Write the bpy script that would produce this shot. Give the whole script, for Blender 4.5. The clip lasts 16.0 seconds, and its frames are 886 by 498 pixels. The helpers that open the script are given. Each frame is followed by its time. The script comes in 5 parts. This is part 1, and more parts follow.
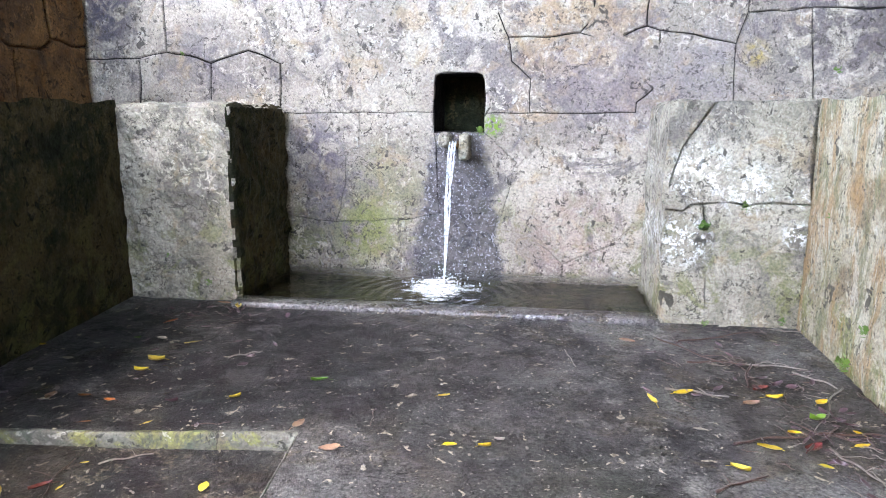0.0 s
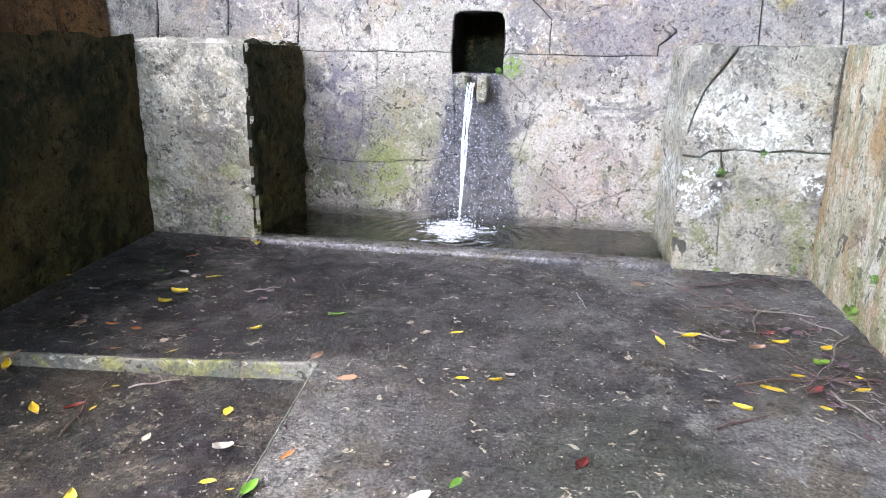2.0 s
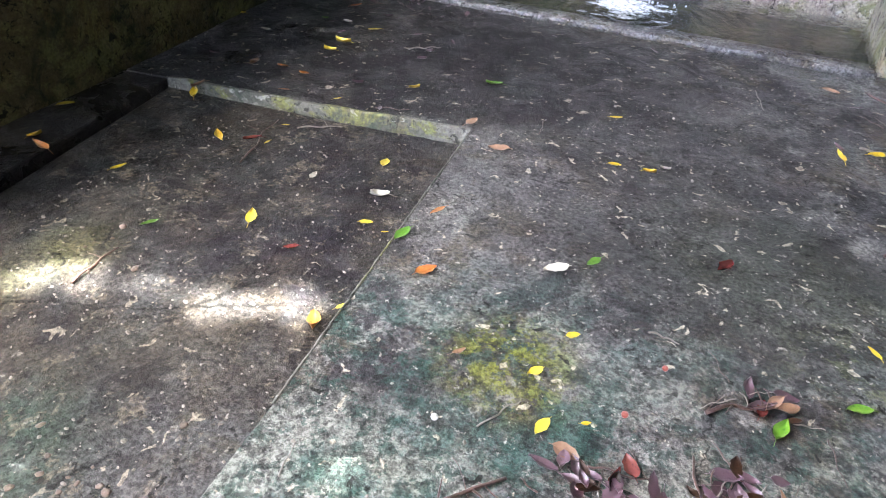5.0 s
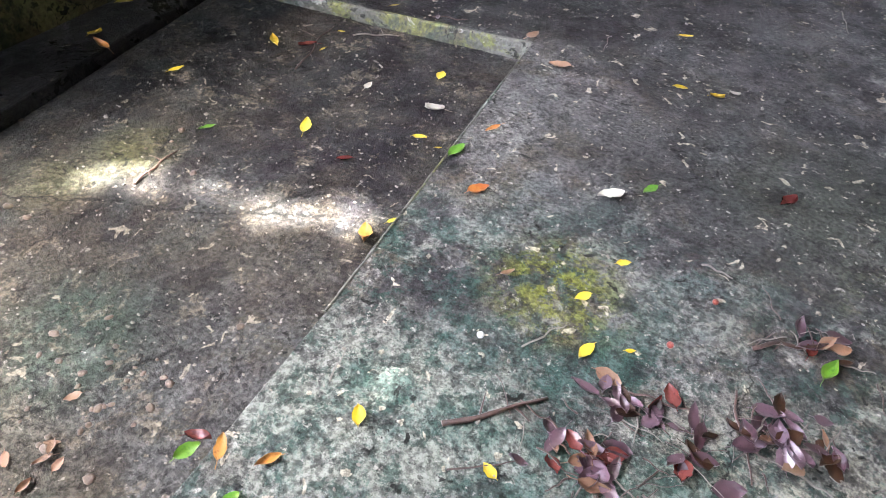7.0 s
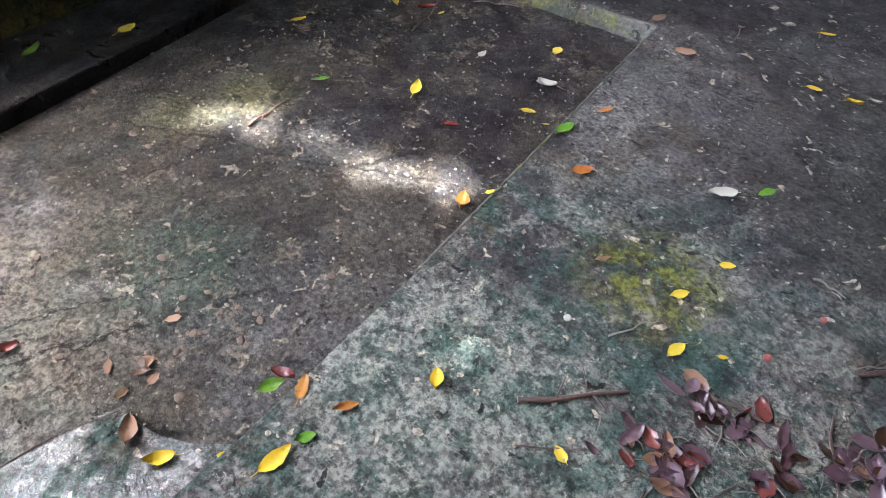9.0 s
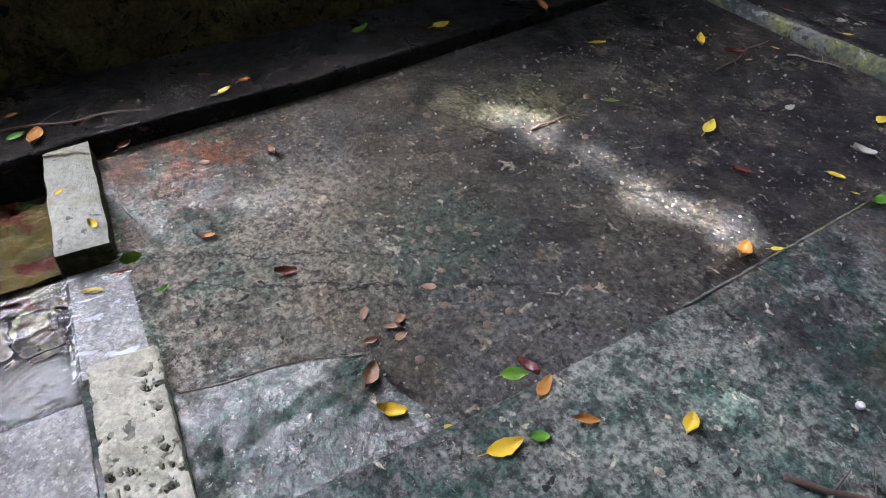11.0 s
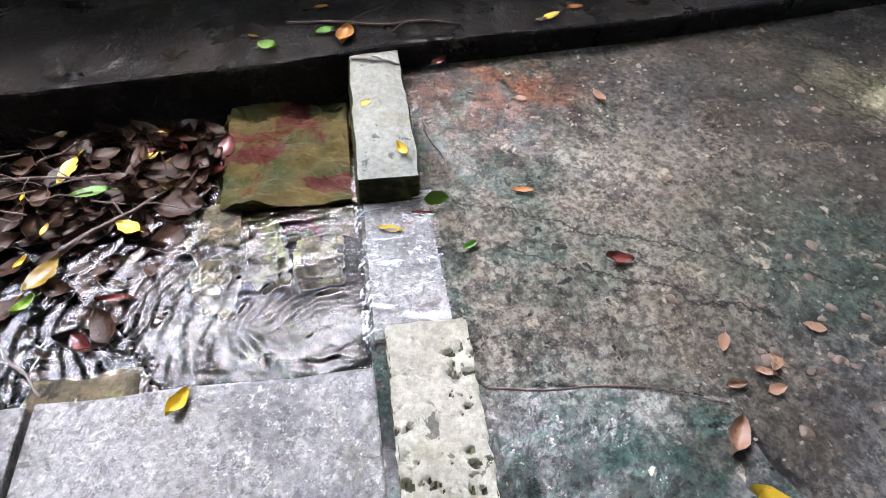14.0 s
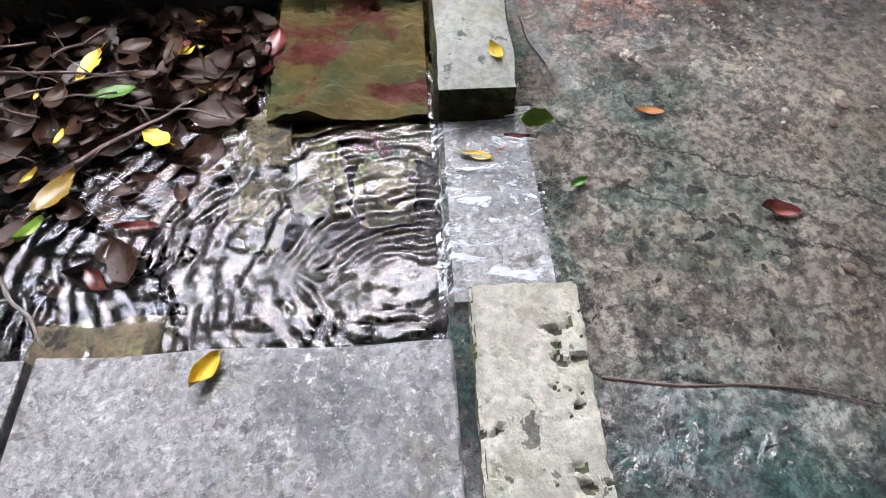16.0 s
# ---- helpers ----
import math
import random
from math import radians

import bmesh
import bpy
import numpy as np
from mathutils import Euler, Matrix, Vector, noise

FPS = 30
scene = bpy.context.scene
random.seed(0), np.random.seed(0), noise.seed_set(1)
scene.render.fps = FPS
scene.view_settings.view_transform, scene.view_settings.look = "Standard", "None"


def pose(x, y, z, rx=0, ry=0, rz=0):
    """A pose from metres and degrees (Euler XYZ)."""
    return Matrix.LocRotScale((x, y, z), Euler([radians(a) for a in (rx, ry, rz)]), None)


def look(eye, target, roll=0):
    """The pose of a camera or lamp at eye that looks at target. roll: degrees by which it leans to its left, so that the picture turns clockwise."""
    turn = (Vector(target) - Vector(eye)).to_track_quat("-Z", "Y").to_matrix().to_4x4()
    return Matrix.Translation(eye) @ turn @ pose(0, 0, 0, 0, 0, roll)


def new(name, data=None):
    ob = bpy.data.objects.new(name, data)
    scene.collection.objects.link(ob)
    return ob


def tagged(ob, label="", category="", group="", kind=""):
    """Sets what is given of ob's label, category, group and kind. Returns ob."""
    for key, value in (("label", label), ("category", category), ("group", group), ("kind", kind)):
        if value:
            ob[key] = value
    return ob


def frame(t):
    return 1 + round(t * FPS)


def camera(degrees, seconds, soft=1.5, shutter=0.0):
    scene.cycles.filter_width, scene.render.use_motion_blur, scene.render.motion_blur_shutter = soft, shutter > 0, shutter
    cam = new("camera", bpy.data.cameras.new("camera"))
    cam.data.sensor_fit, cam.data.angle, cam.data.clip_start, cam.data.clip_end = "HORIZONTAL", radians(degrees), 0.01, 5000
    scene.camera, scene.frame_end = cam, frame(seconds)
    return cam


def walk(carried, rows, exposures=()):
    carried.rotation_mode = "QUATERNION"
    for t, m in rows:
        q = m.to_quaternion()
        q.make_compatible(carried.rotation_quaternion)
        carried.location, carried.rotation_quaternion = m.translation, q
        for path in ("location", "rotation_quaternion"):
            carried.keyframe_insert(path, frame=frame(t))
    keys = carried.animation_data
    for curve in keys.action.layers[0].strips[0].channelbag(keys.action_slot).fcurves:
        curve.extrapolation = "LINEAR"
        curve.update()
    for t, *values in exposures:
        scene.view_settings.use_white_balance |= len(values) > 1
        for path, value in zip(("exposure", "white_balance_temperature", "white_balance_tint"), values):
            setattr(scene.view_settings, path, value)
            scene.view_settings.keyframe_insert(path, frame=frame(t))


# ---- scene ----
import collections

cam = camera(67.76, 16.0, 1.0)
ROWS = [
    (0.0, -0.002, 0.000, 1.500, 9.23, -11.38, 0.08),
    (0.5, 0.020, -0.026, 1.515, 8.92, -11.95, -0.07),
    (1.0, 0.015, -0.044, 1.505, 8.75, -12.45, -0.13),
    (1.5, 0.002, -0.057, 1.496, 9.34, -13.93, -0.47),
    (2.0, -0.007, -0.064, 1.498, 10.64, -16.27, -0.87),
    (2.5, -0.015, -0.067, 1.492, 11.94, -19.00, -1.28),
    (3.0, -0.034, -0.080, 1.489, 14.19, -21.80, -1.77),
    (3.5, -0.059, -0.088, 1.483, 18.26, -25.03, -2.30),
    (4.0, -0.074, -0.081, 1.475, 21.77, -28.65, -2.61),
    (4.5, -0.073, -0.081, 1.475, 23.66, -32.29, -2.70),
    (5.0, -0.072, -0.088, 1.473, 24.70, -35.89, -2.75),
    (5.2, -0.075, -0.090, 1.476, 24.94, -37.28, -2.79),
    (7.5, -0.103, -0.087, 1.482, 31.45, -44.23, -2.65),
    (8.0, -0.110, -0.097, 1.470, 33.65, -44.81, -2.70),
    (8.2, -0.117, -0.098, 1.473, 34.70, -45.28, -2.77),
    (10.3, -0.163, -0.202, 1.390, 53.49, -45.11, -3.29),
    (10.5, -0.179, -0.227, 1.375, 56.21, -44.80, -3.21),
    (11.0, -0.217, -0.278, 1.317, 62.71, -42.89, -1.61),
    (11.5, -0.291, -0.328, 1.261, 65.70, -43.04, -0.99),
    (12.0, -0.401, -0.368, 1.213, 70.26, -43.64, -0.33),
    (12.5, -0.521, -0.392, 1.145, 74.83, -43.94, 0.23),
    (13.0, -0.601, -0.438, 1.078, 78.04, -44.83, 0.03),
    (13.5, -0.651, -0.525, 1.060, 80.94, -46.32, -1.00),
    (14.0, -0.703, -0.591, 1.051, 82.01, -47.33, -1.08),
    (14.5, -0.763, -0.630, 1.006, 82.70, -48.24, -0.96),
    (15.0, -0.841, -0.647, 0.946, 84.62, -50.93, -0.02),
    (15.5, -0.916, -0.635, 0.865, 86.49, -52.88, 0.71),
    (16.0, -0.965, -0.633, 0.829, 87.32, -54.89, 0.74),
]
EXPOSURES = [(0.0, 6.5, 6800, 11), (3.0, 6.65, 6700, 11), (4.0, 6.6, 6600, 10), (5.0, 6.25, 6500, 10), (8.0, 5.95, 6450, 11), (10.5, 4.9, 6050, 12), (11.5, 4.9, 6050, 12), (13.0, 5.45, 6150, 12), (14.5, 5.35, 6150, 12), (16.0, 5.15, 6200, 11)]
walk(cam, [(t, pose(x, y, z, 90 + pitch, roll, yaw)) for t, x, y, z, yaw, pitch, roll in ROWS], EXPOSURES)
# ---------------------------------------------------------------- light
SUN_DIR = Vector((-0.14, -0.06, 0.98)).normalized()      # towards the sun
world = bpy.data.worlds.new("sky")
scene.world = world
world.use_nodes = True
wt = world.node_tree
sky = wt.nodes.new("ShaderNodeTexSky")
sky.sky_type = "NISHITA"
sky.sun_disc = False
sky.sun_elevation = math.asin(SUN_DIR.z)
sky.sun_rotation = math.atan2(SUN_DIR.x, SUN_DIR.y)
sky.air_density, sky.dust_density = 0.8, 6.0
wt.links.new(sky.outputs[0], wt.nodes["Background"].inputs[0])
wt.nodes["Background"].inputs[1].default_value = 0.15
sun = new("sun", bpy.data.lights.new("sun", "SUN"))
sun.data.energy, sun.data.angle, sun.data.color = 1.5, radians(0.7), (1.0, 0.985, 0.96)
sun.matrix_world = look(SUN_DIR * 30, (0, 0, 0))


# ---------------------------------------------------------------- materials
class Nodes:
    """A short way to write node materials."""

    def __init__(self, name):
        self.mat = bpy.data.materials.new(name)
        self.mat.use_nodes = True
        self.t = self.mat.node_tree
        self.bsdf = self.t.nodes["Principled BSDF"]
        geo = self.t.nodes.new("ShaderNodeNewGeometry")
        self.pos = geo.outputs["Position"]
        self.island = geo.outputs["Random Per Island"]
        sep = self.t.nodes.new("ShaderNodeSeparateXYZ")
        self.t.links.new(self.pos, sep.inputs[0])
        self.x, self.y, self.z = sep.outputs

    def put(self, socket, v):
        if isinstance(v, bpy.types.NodeSocket):
            self.t.links.new(v, socket)
        elif isinstance(v, tuple) and len(v) == 3 and socket.type == "RGBA":
            socket.default_value = (*v, 1)
        else:
            socket.default_value = v

    def noise(self, scale, detail=4.0, rough=0.6, dist=0.0, off=None, stretch=None):
        n = self.t.nodes.new("ShaderNodeTexNoise")
        n.inputs["Scale"].default_value = scale
        n.inputs["Detail"].default_value = detail
        n.inputs["Roughness"].default_value = rough
        n.inputs["Distortion"].default_value = dist
        n.inputs["Vector"].default_value = (0, 0, 0)
        src = self.pos
        if off or stretch:
            m = self.t.nodes.new("ShaderNodeMapping")
            m.inputs["Location"].default_value = off or (0, 0, 0)
            m.inputs["Scale"].default_value = stretch or (1, 1, 1)
            self.t.links.new(src, m.inputs[0])
            src = m.outputs[0]
        self.t.links.new(src, n.inputs["Vector"])
        return n.outputs[0]

    def map(self, v, a, b, lo=0.0, hi=1.0, smooth=True):
        n = self.t.nodes.new("ShaderNodeMapRange")
        if smooth:
            n.interpolation_type = "SMOOTHSTEP"
        self.put(n.inputs[0], v)
        for k, w in zip((1, 2, 3, 4), (a, b, lo, hi)):
            self.put(n.inputs[k], w)
        return n.outputs[0]

    def op(self, kind, a, b=0.0):
        n = self.t.nodes.new("ShaderNodeMath")
        n.operation = kind
        self.put(n.inputs[0], a)
        self.put(n.inputs[1], b)
        return n.outputs[0]

    def mix(self, f, a, b, blend="MIX"):
        n = self.t.nodes.new("ShaderNodeMix")
        n.data_type = "RGBA"
        n.blend_type = blend
        self.put(n.inputs[0], f)
        self.put(n.inputs[6], a)
        self.put(n.inputs[7], b)
        return n.outputs[2]

    def blob(self, cx, cy, r, soft, axes="xy"):
        """1 inside a round patch, falling to 0."""
        a, b = {"xy": (self.x, self.y), "xz": (self.x, self.z), "yz": (self.y, self.z)}[axes]
        dx, dy = self.op("SUBTRACT", a, cx), self.op("SUBTRACT", b, cy)
        d = self.op("SQRT", self.op("ADD", self.op("MULTIPLY", dx, dx), self.op("MULTIPLY", dy, dy)))
        return self.map(d, r, r + soft, 1.0, 0.0)

    def line(self, x0, y0, x1, y1, width):
        """1 along a crooked line on the ground, falling to 0 beside it."""
        l = math.hypot(x1 - x0, y1 - y0)
        ux, uy = (x1 - x0) / l, (y1 - y0) / l
        dx, dy = self.op("SUBTRACT", self.x, x0), self.op("SUBTRACT", self.y, y0)
        along = self.op("ADD", self.op("MULTIPLY", dx, ux), self.op("MULTIPLY", dy, uy))
        across = self.op("SUBTRACT", self.op("MULTIPLY", dx, uy), self.op("MULTIPLY", dy, ux))
        across = self.op("ADD", across, self.op("MULTIPLY", self.op("SUBTRACT", self.noise(9, 5, 0.7), 0.5), 0.14))
        on = self.op("MULTIPLY", self.map(along, -0.02, 0.02), self.map(along, l - 0.02, l + 0.02, 1.0, 0.0))
        return self.op("MULTIPLY", self.map(self.op("ABSOLUTE", across), 0.0, width, 1.0, 0.0), on)

    def done(self, color, rough=0.7, bumps=(), spec=0.5):
        self.put(self.bsdf.inputs["Base Color"], color)
        self.put(self.bsdf.inputs["Roughness"], rough)
        self.bsdf.inputs["Specular IOR Level"].default_value = spec
        last = None
        for h, strength, dist in bumps:
            n = self.t.nodes.new("ShaderNodeBump")
            n.inputs["Strength"].default_value = strength
            n.inputs["Distance"].default_value = dist
            self.put(n.inputs["Height"], h)
            if last:
                self.t.links.new(last, n.inputs["Normal"])
            last = n.outputs[0]
        if last:
            self.t.links.new(last, self.bsdf.inputs["Normal"])
        return self.mat


def stone_material(name, light, mid, stain, moss=0.0, white=0.0, wet=False, low_moss=1.2, streak=False, blobs=(), tints=(), spec=0.35):
    n = Nodes(name)
    rnd = n.t.nodes.new("ShaderNodeObjectInfo").outputs["Random"]
    # broad tone, then soft stains
    c = n.mix(n.map(n.noise(0.9, 5, 0.6, 0.9), 0.40, 0.58), mid, light)
    c = n.mix(n.map(n.noise(1.9, 7, 0.68, 1.2, (3, 7, 1)), 0.50, 0.60, 0, 0.75), c, stain)
    c = n.mix(n.map(n.noise(3.1, 6, 0.66, 0.9, (9, 2, 4)), 0.54, 0.66, 0, 0.5), c, (light[0] * 0.85, light[1] * 0.66, light[2] * 0.42))
    c = n.mix(n.op("MULTIPLY", rnd, 0.22), c, tuple(v * 0.7 for v in mid))
    if moss:
        m = n.op("MULTIPLY", n.map(n.noise(3.4, 7, 0.72, 0.7, (1, 5, 2)), 0.49, 0.60, 0, moss),
                 n.map(n.z, 0.2, low_moss, 1.0, 0.12))
        c = n.mix(m, c, (0.13, 0.135, 0.045))
    # pale crusts in colonies
    area = n.map(n.noise(2.6, 4, 0.6, 0.5, (2, 2, 6)), 0.44, 0.60)
    crust = n.op("MULTIPLY", n.map(n.noise(15, 6, 0.7, 0.8, (4, 4, 8)), 0.53, 0.575), area)
    c = n.mix(n.op("MULTIPLY", crust, 0.55 + 0.4 * white), c, tuple(min(0.62, v * 1.32) for v in light))
    if white:
        w = n.map(n.noise(11, 7, 0.7, 0.8, (7, 1, 8)), 0.61, 0.64, 0, white)
        c = n.mix(w, c, (0.50, 0.50, 0.46))
    for u, v, r, soft in blobs:
        # crusts of white lichen
        w = n.op("MULTIPLY", n.blob(u, v, r, soft, "xz"), n.map(n.op("ADD", n.noise(30, 5, 0.7, 0.6), n.op("MULTIPLY", n.noise(9, 4, 0.6, 0.5, (2, 1, 7)), 0.6)), 0.815, 0.85))
        c = n.mix(w, c, (0.62, 0.62, 0.58))
    if streak:
        w = n.map(n.noise(3.0, 5, 0.7, 0.3, (0, 2, 0), (1, 1.6, 0.5)), 0.48, 0.60, 0, 0.75)
        c = n.mix(w, c, (0.22, 0.135, 0.055))
        w = n.map(n.noise(4.0, 5, 0.7, 0.3, (5, 7, 0), (1, 1.6, 0.4)), 0.54, 0.62, 0, 0.7)
        c = n.mix(w, c, (0.36, 0.34, 0.28))
        w = n.map(n.noise(3.4, 6, 0.75, 0.4, (9, 5, 2), (1, 1.5, 0.5)), 0.52, 0.60, 0, 0.7)
        c = n.mix(w, c, (0.10, 0.105, 0.050))
    for u, v, r, soft, colour, k in tints:
        # broad stains of their own shape
        w = n.op("MULTIPLY", n.blob(u, v, r, soft, "xz"), n.map(n.noise(6, 7, 0.7, 0.8, (u, v, 1)), 0.38, 0.56, 0, k))
        c = n.mix(w, c, colour)
    # dark flecks and pits, in groups
    few = n.map(n.noise(3.2, 4, 0.6, 0, (8, 8, 3)), 0.47, 0.58)
    fleck = n.op("MULTIPLY", n.map(n.noise(27, 5, 0.68, 0.5, (7, 7, 2)), 0.565, 0.60), n.map(n.noise(5, 4, 0.6, 0.4, (1, 8, 8)), 0.42, 0.54))
    c = n.mix(n.op("MULTIPLY", fleck, 0.78), c, tuple(v * 0.22 for v in mid))
    pit = n.op("MULTIPLY", n.map(n.noise(11, 4, 0.58, 0.7, (2, 6, 5)), 0.595, 0.625), few)
    hair = n.op("MULTIPLY", n.map(n.op("ABSOLUTE", n.op("SUBTRACT", n.noise(2.3, 6, 0.62, 0.7, (5, 9, 2)), 0.5)), 0.002, 0.006, 1.0, 0.0), n.map(n.noise(2.8, 3, 0.5, 0, (3, 1, 9)), 0.54, 0.58))
    dents = n.op("MAXIMUM", pit, hair)
    c = n.mix(1.0, c, n.map(n.noise(55, 5, 0.72, 0.2, (5, 5, 1)), 0.38, 0.62, 0.74, 1.20), "MULTIPLY")
    c = n.mix(n.op("MULTIPLY", dents, 0.9), c, tuple(v * 0.16 for v in mid))
    rough = n.map(n.noise(14), 0.3, 0.7, 0.62, 0.9)
    if wet:
        # dark wet fan of stone under the spout
        half = n.map(n.z, 0.1, 1.45, 0.43, 0.20, False)
        d = n.op("ABSOLUTE", n.op("ADD", n.x, 0.83))
        edge = n.op("ADD", n.op("SUBTRACT", d, half), n.op("MULTIPLY", n.op("SUBTRACT", n.noise(7, 5, 0.7), 0.5), 0.28))
        w = n.op("MULTIPLY", n.map(edge, -0.05, 0.05, 1.0, 0.0), n.map(n.z, 1.38, 1.46, 1.0, 0.0))
        c = n.mix(n.op("MULTIPLY", w, 0.80), c, (0.040, 0.039, 0.048))
        # pale specks paint the sparkle of the wet stone into the colour
        drop = n.op("MULTIPLY", w, n.map(n.noise(46, 4, 0.65, 0.4, (3, 1, 2)), 0.57, 0.61))
        c = n.mix(n.op("MULTIPLY", drop, 0.8), c, (0.33, 0.32, 0.35))
        rough = n.op("SUBTRACT", rough, n.op("MULTIPLY", w, 0.5))
        green = n.blob(-0.52, 1.42, 0.04, 0.09, "xz")
        c = n.mix(n.op("MULTIPLY", green, n.map(n.noise(30), 0.4, 0.6)), c, (0.14, 0.24, 0.02))
    return n.done(c, rough, [(n.noise(4, 6, 0.6, 0.5), 0.45, 0.06), (n.noise(17, 7, 0.7, 0.4), 0.75, 0.022), (n.noise(70, 4, 0.7), 0.45, 0.006), (dents, -1.0, 0.05)], spec)


WALL = stone_material("grey tuff", (0.370, 0.325, 0.262), (0.236, 0.203, 0.167), (0.105, 0.090, 0.099), moss=0.75, wet=True, low_moss=1.1, white=0.4,
    tints=((-4.2, 2.5, 0.1, 0.5, (0.037, 0.034, 0.056), 0.9), (-2.15, 1.2, 0.08, 0.4, (0.081, 0.071, 0.099), 0.85), (-1.95, 0.75, 0.1, 0.5, (0.087, 0.077, 0.105), 0.7), (2.3, 2.2, 0.25, 0.6, (0.074, 0.062, 0.068), 0.8), (0.15, 2.3, 0.2, 0.6, (0.260, 0.174, 0.093), 0.7),
           (1.62, 2.0, 0.01, 0.14, (0.279, 0.205, 0.031), 1.0), (0.45, 1.75, 0.2, 0.5, (0.167, 0.136, 0.136), 0.8), (1.2, 1.85, 0.15, 0.4, (0.186, 0.161, 0.155), 0.8), (-1.5, 0.9, 0.15, 0.4, (0.186, 0.186, 0.080), 0.45), (-1.7, 0.45, 0.1, 0.4, (0.161, 0.180, 0.043), 0.8),
           (-3.2, 2.0, 0.15, 0.4, (0.136, 0.118, 0.118), 0.8), (0.2, 0.45, 0.2, 0.4, (0.310, 0.223, 0.186), 0.6)))
PIER = stone_material("lichen tuff", (0.310, 0.285, 0.225), (0.192, 0.174, 0.130), (0.093, 0.084, 0.074), moss=0.75, white=0.15, blobs=((1.0, 1.12, 0.10, 0.16), (0.93, 0.65, 0.06, 0.2), (1.33, 1.0, 0.05, 0.2), (1.66, 0.7, 0.03, 0.1), (1.66, 0.95, 0.02, 0.08)))
# algae-dark stone, set darker still so its colour also carries shade
DARK = stone_material("mossy shaded tuff", (0.056, 0.044, 0.020), (0.017, 0.019, 0.009), (0.006, 0.009, 0.005), moss=0.3, spec=0.10)
BROWN = stone_material("brown tuff", (0.170, 0.092, 0.036), (0.070, 0.038, 0.018), (0.026, 0.018, 0.013), spec=0.15)
# dark joints; the colour also holds the shade on the niche's sides
JOINT = stone_material("joint", (0.030, 0.027, 0.024), (0.018, 0.016, 0.015), (0.012, 0.012, 0.012), spec=0.1)


SIDE = stone_material("ochre stained tuff", (0.31, 0.285, 0.215), (0.20, 0.18, 0.125), (0.110, 0.070, 0.032), moss=1.0, white=0.35, streak=True, low_moss=0.8)


def floor_material(name, tone=1.0, green=0.0, slick=0.0, warm=0.0, patches=(), cracks=()):
    n = Nodes(name)
    g = lambda *v: tuple(k * tone for k in v)
    # broad tone: violet dark and worn grey
    c = n.mix(n.map(n.noise(1.3, 6, 0.68, 0.3), 0.42, 0.58), g(0.052, 0.044, 0.048), g(0.19, 0.18, 0.172))
    c = n.mix(n.map(n.noise(3.4, 7, 0.76, 0.3, (5, 2, 0)), 0.50, 0.60, 0, 0.7), c, g(0.125, 0.100, 0.064))
    c = n.mix(n.map(n.noise(4.2, 8, 0.78, 0.3, (1, 9, 0)), 0.53, 0.62, 0, 0.7), c, g(0.34, 0.325, 0.30))
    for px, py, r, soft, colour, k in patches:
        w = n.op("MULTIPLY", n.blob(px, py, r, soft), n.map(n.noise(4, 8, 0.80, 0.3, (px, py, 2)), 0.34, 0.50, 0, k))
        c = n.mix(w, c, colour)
    if green:
        area = n.map(n.op("ADD", n.y, n.op("MULTIPLY", n.noise(1.3, 3), 1.2)), green + 0.4, green + 1.2, 1.0, 0.10)
        gm = n.op("MULTIPLY", n.map(n.noise(3.6, 8, 0.78, 0.3, (7, 1, 1)), 0.46, 0.56), area)
        c = n.mix(n.op("MULTIPLY", gm, 0.75), c, (0.036, 0.072, 0.060))
        c = n.mix(n.op("MULTIPLY", n.op("MULTIPLY", area, n.map(n.noise(2.6, 7, 0.78, 0.3, (2, 5, 9)), 0.50, 0.62)), 0.7), c, (0.21, 0.21, 0.18))
        gm = n.op("MULTIPLY", n.map(n.noise(12, 8, 0.80, 0.3, (7, 4, 1)), 0.51, 0.56), area)
        c = n.mix(n.op("MULTIPLY", gm, 0.72), c, (0.012, 0.038, 0.029))
        y = n.op("MULTIPLY", n.blob(-0.42, 1.33, 0.04, 0.26), n.map(n.noise(14, 7, 0.80, 0.3), 0.46, 0.54))
        c = n.mix(n.op("MULTIPLY", y, 0.9), c, (0.13, 0.135, 0.018))
        y = n.op("MULTIPLY", n.blob(0.75, 1.75, 0.1, 0.5), n.map(n.noise(7, 7, 0.80, 0.3, (4, 4, 4)), 0.50, 0.60))
        c = n.mix(n.op("MULTIPLY", y, 0.55), c, (0.080, 0.090, 0.030))
    crack = n.op("ADD", 0.0, 0.0)
    if warm:
        c = n.mix(n.map(n.noise(1.9, 6, 0.7, 0.8, (6, 6, 0)), 0.44, 0.58, 0, warm), c, (0.052, 0.042, 0.030))
        c = n.mix(n.op("MULTIPLY", n.blob(-2.38, -0.2, 0.05, 0.35), n.map(n.noise(9, 6, 0.75), 0.42, 0.58)), c, (0.12, 0.046, 0.024))
        c = n.mix(n.map(n.noise(8, 7, 0.80, 0.3, (4, 9, 0)), 0.55, 0.60, 0, 0.6), c, (0.125, 0.105, 0.075))
    for seg in cracks:
        crack = n.op("MAXIMUM", crack, n.line(*seg))
    # dark scabs, crumbs and pinholes
    c = n.mix(n.map(n.noise(7, 8, 0.80, 0.3, (2, 8, 0)), 0.53, 0.58, 0, 0.55), c, g(0.030, 0.026, 0.028))
    c = n.mix(n.map(n.noise(21, 7, 0.78, 0.3), 0.55, 0.59, 0, 0.64), c, g(0.016, 0.014, 0.015))
    c = n.mix(n.map(n.noise(30, 5, 0.72, 0.3, (3, 3, 3)), 0.62, 0.65, 0, 0.7), c, g(0.50, 0.46, 0.40))
    c = n.mix(n.map(n.noise(17, 3, 0.5, 0.6, (1, 2, 3)), 0.67, 0.69, 0, 0.8), c, g(0.62, 0.54, 0.41))
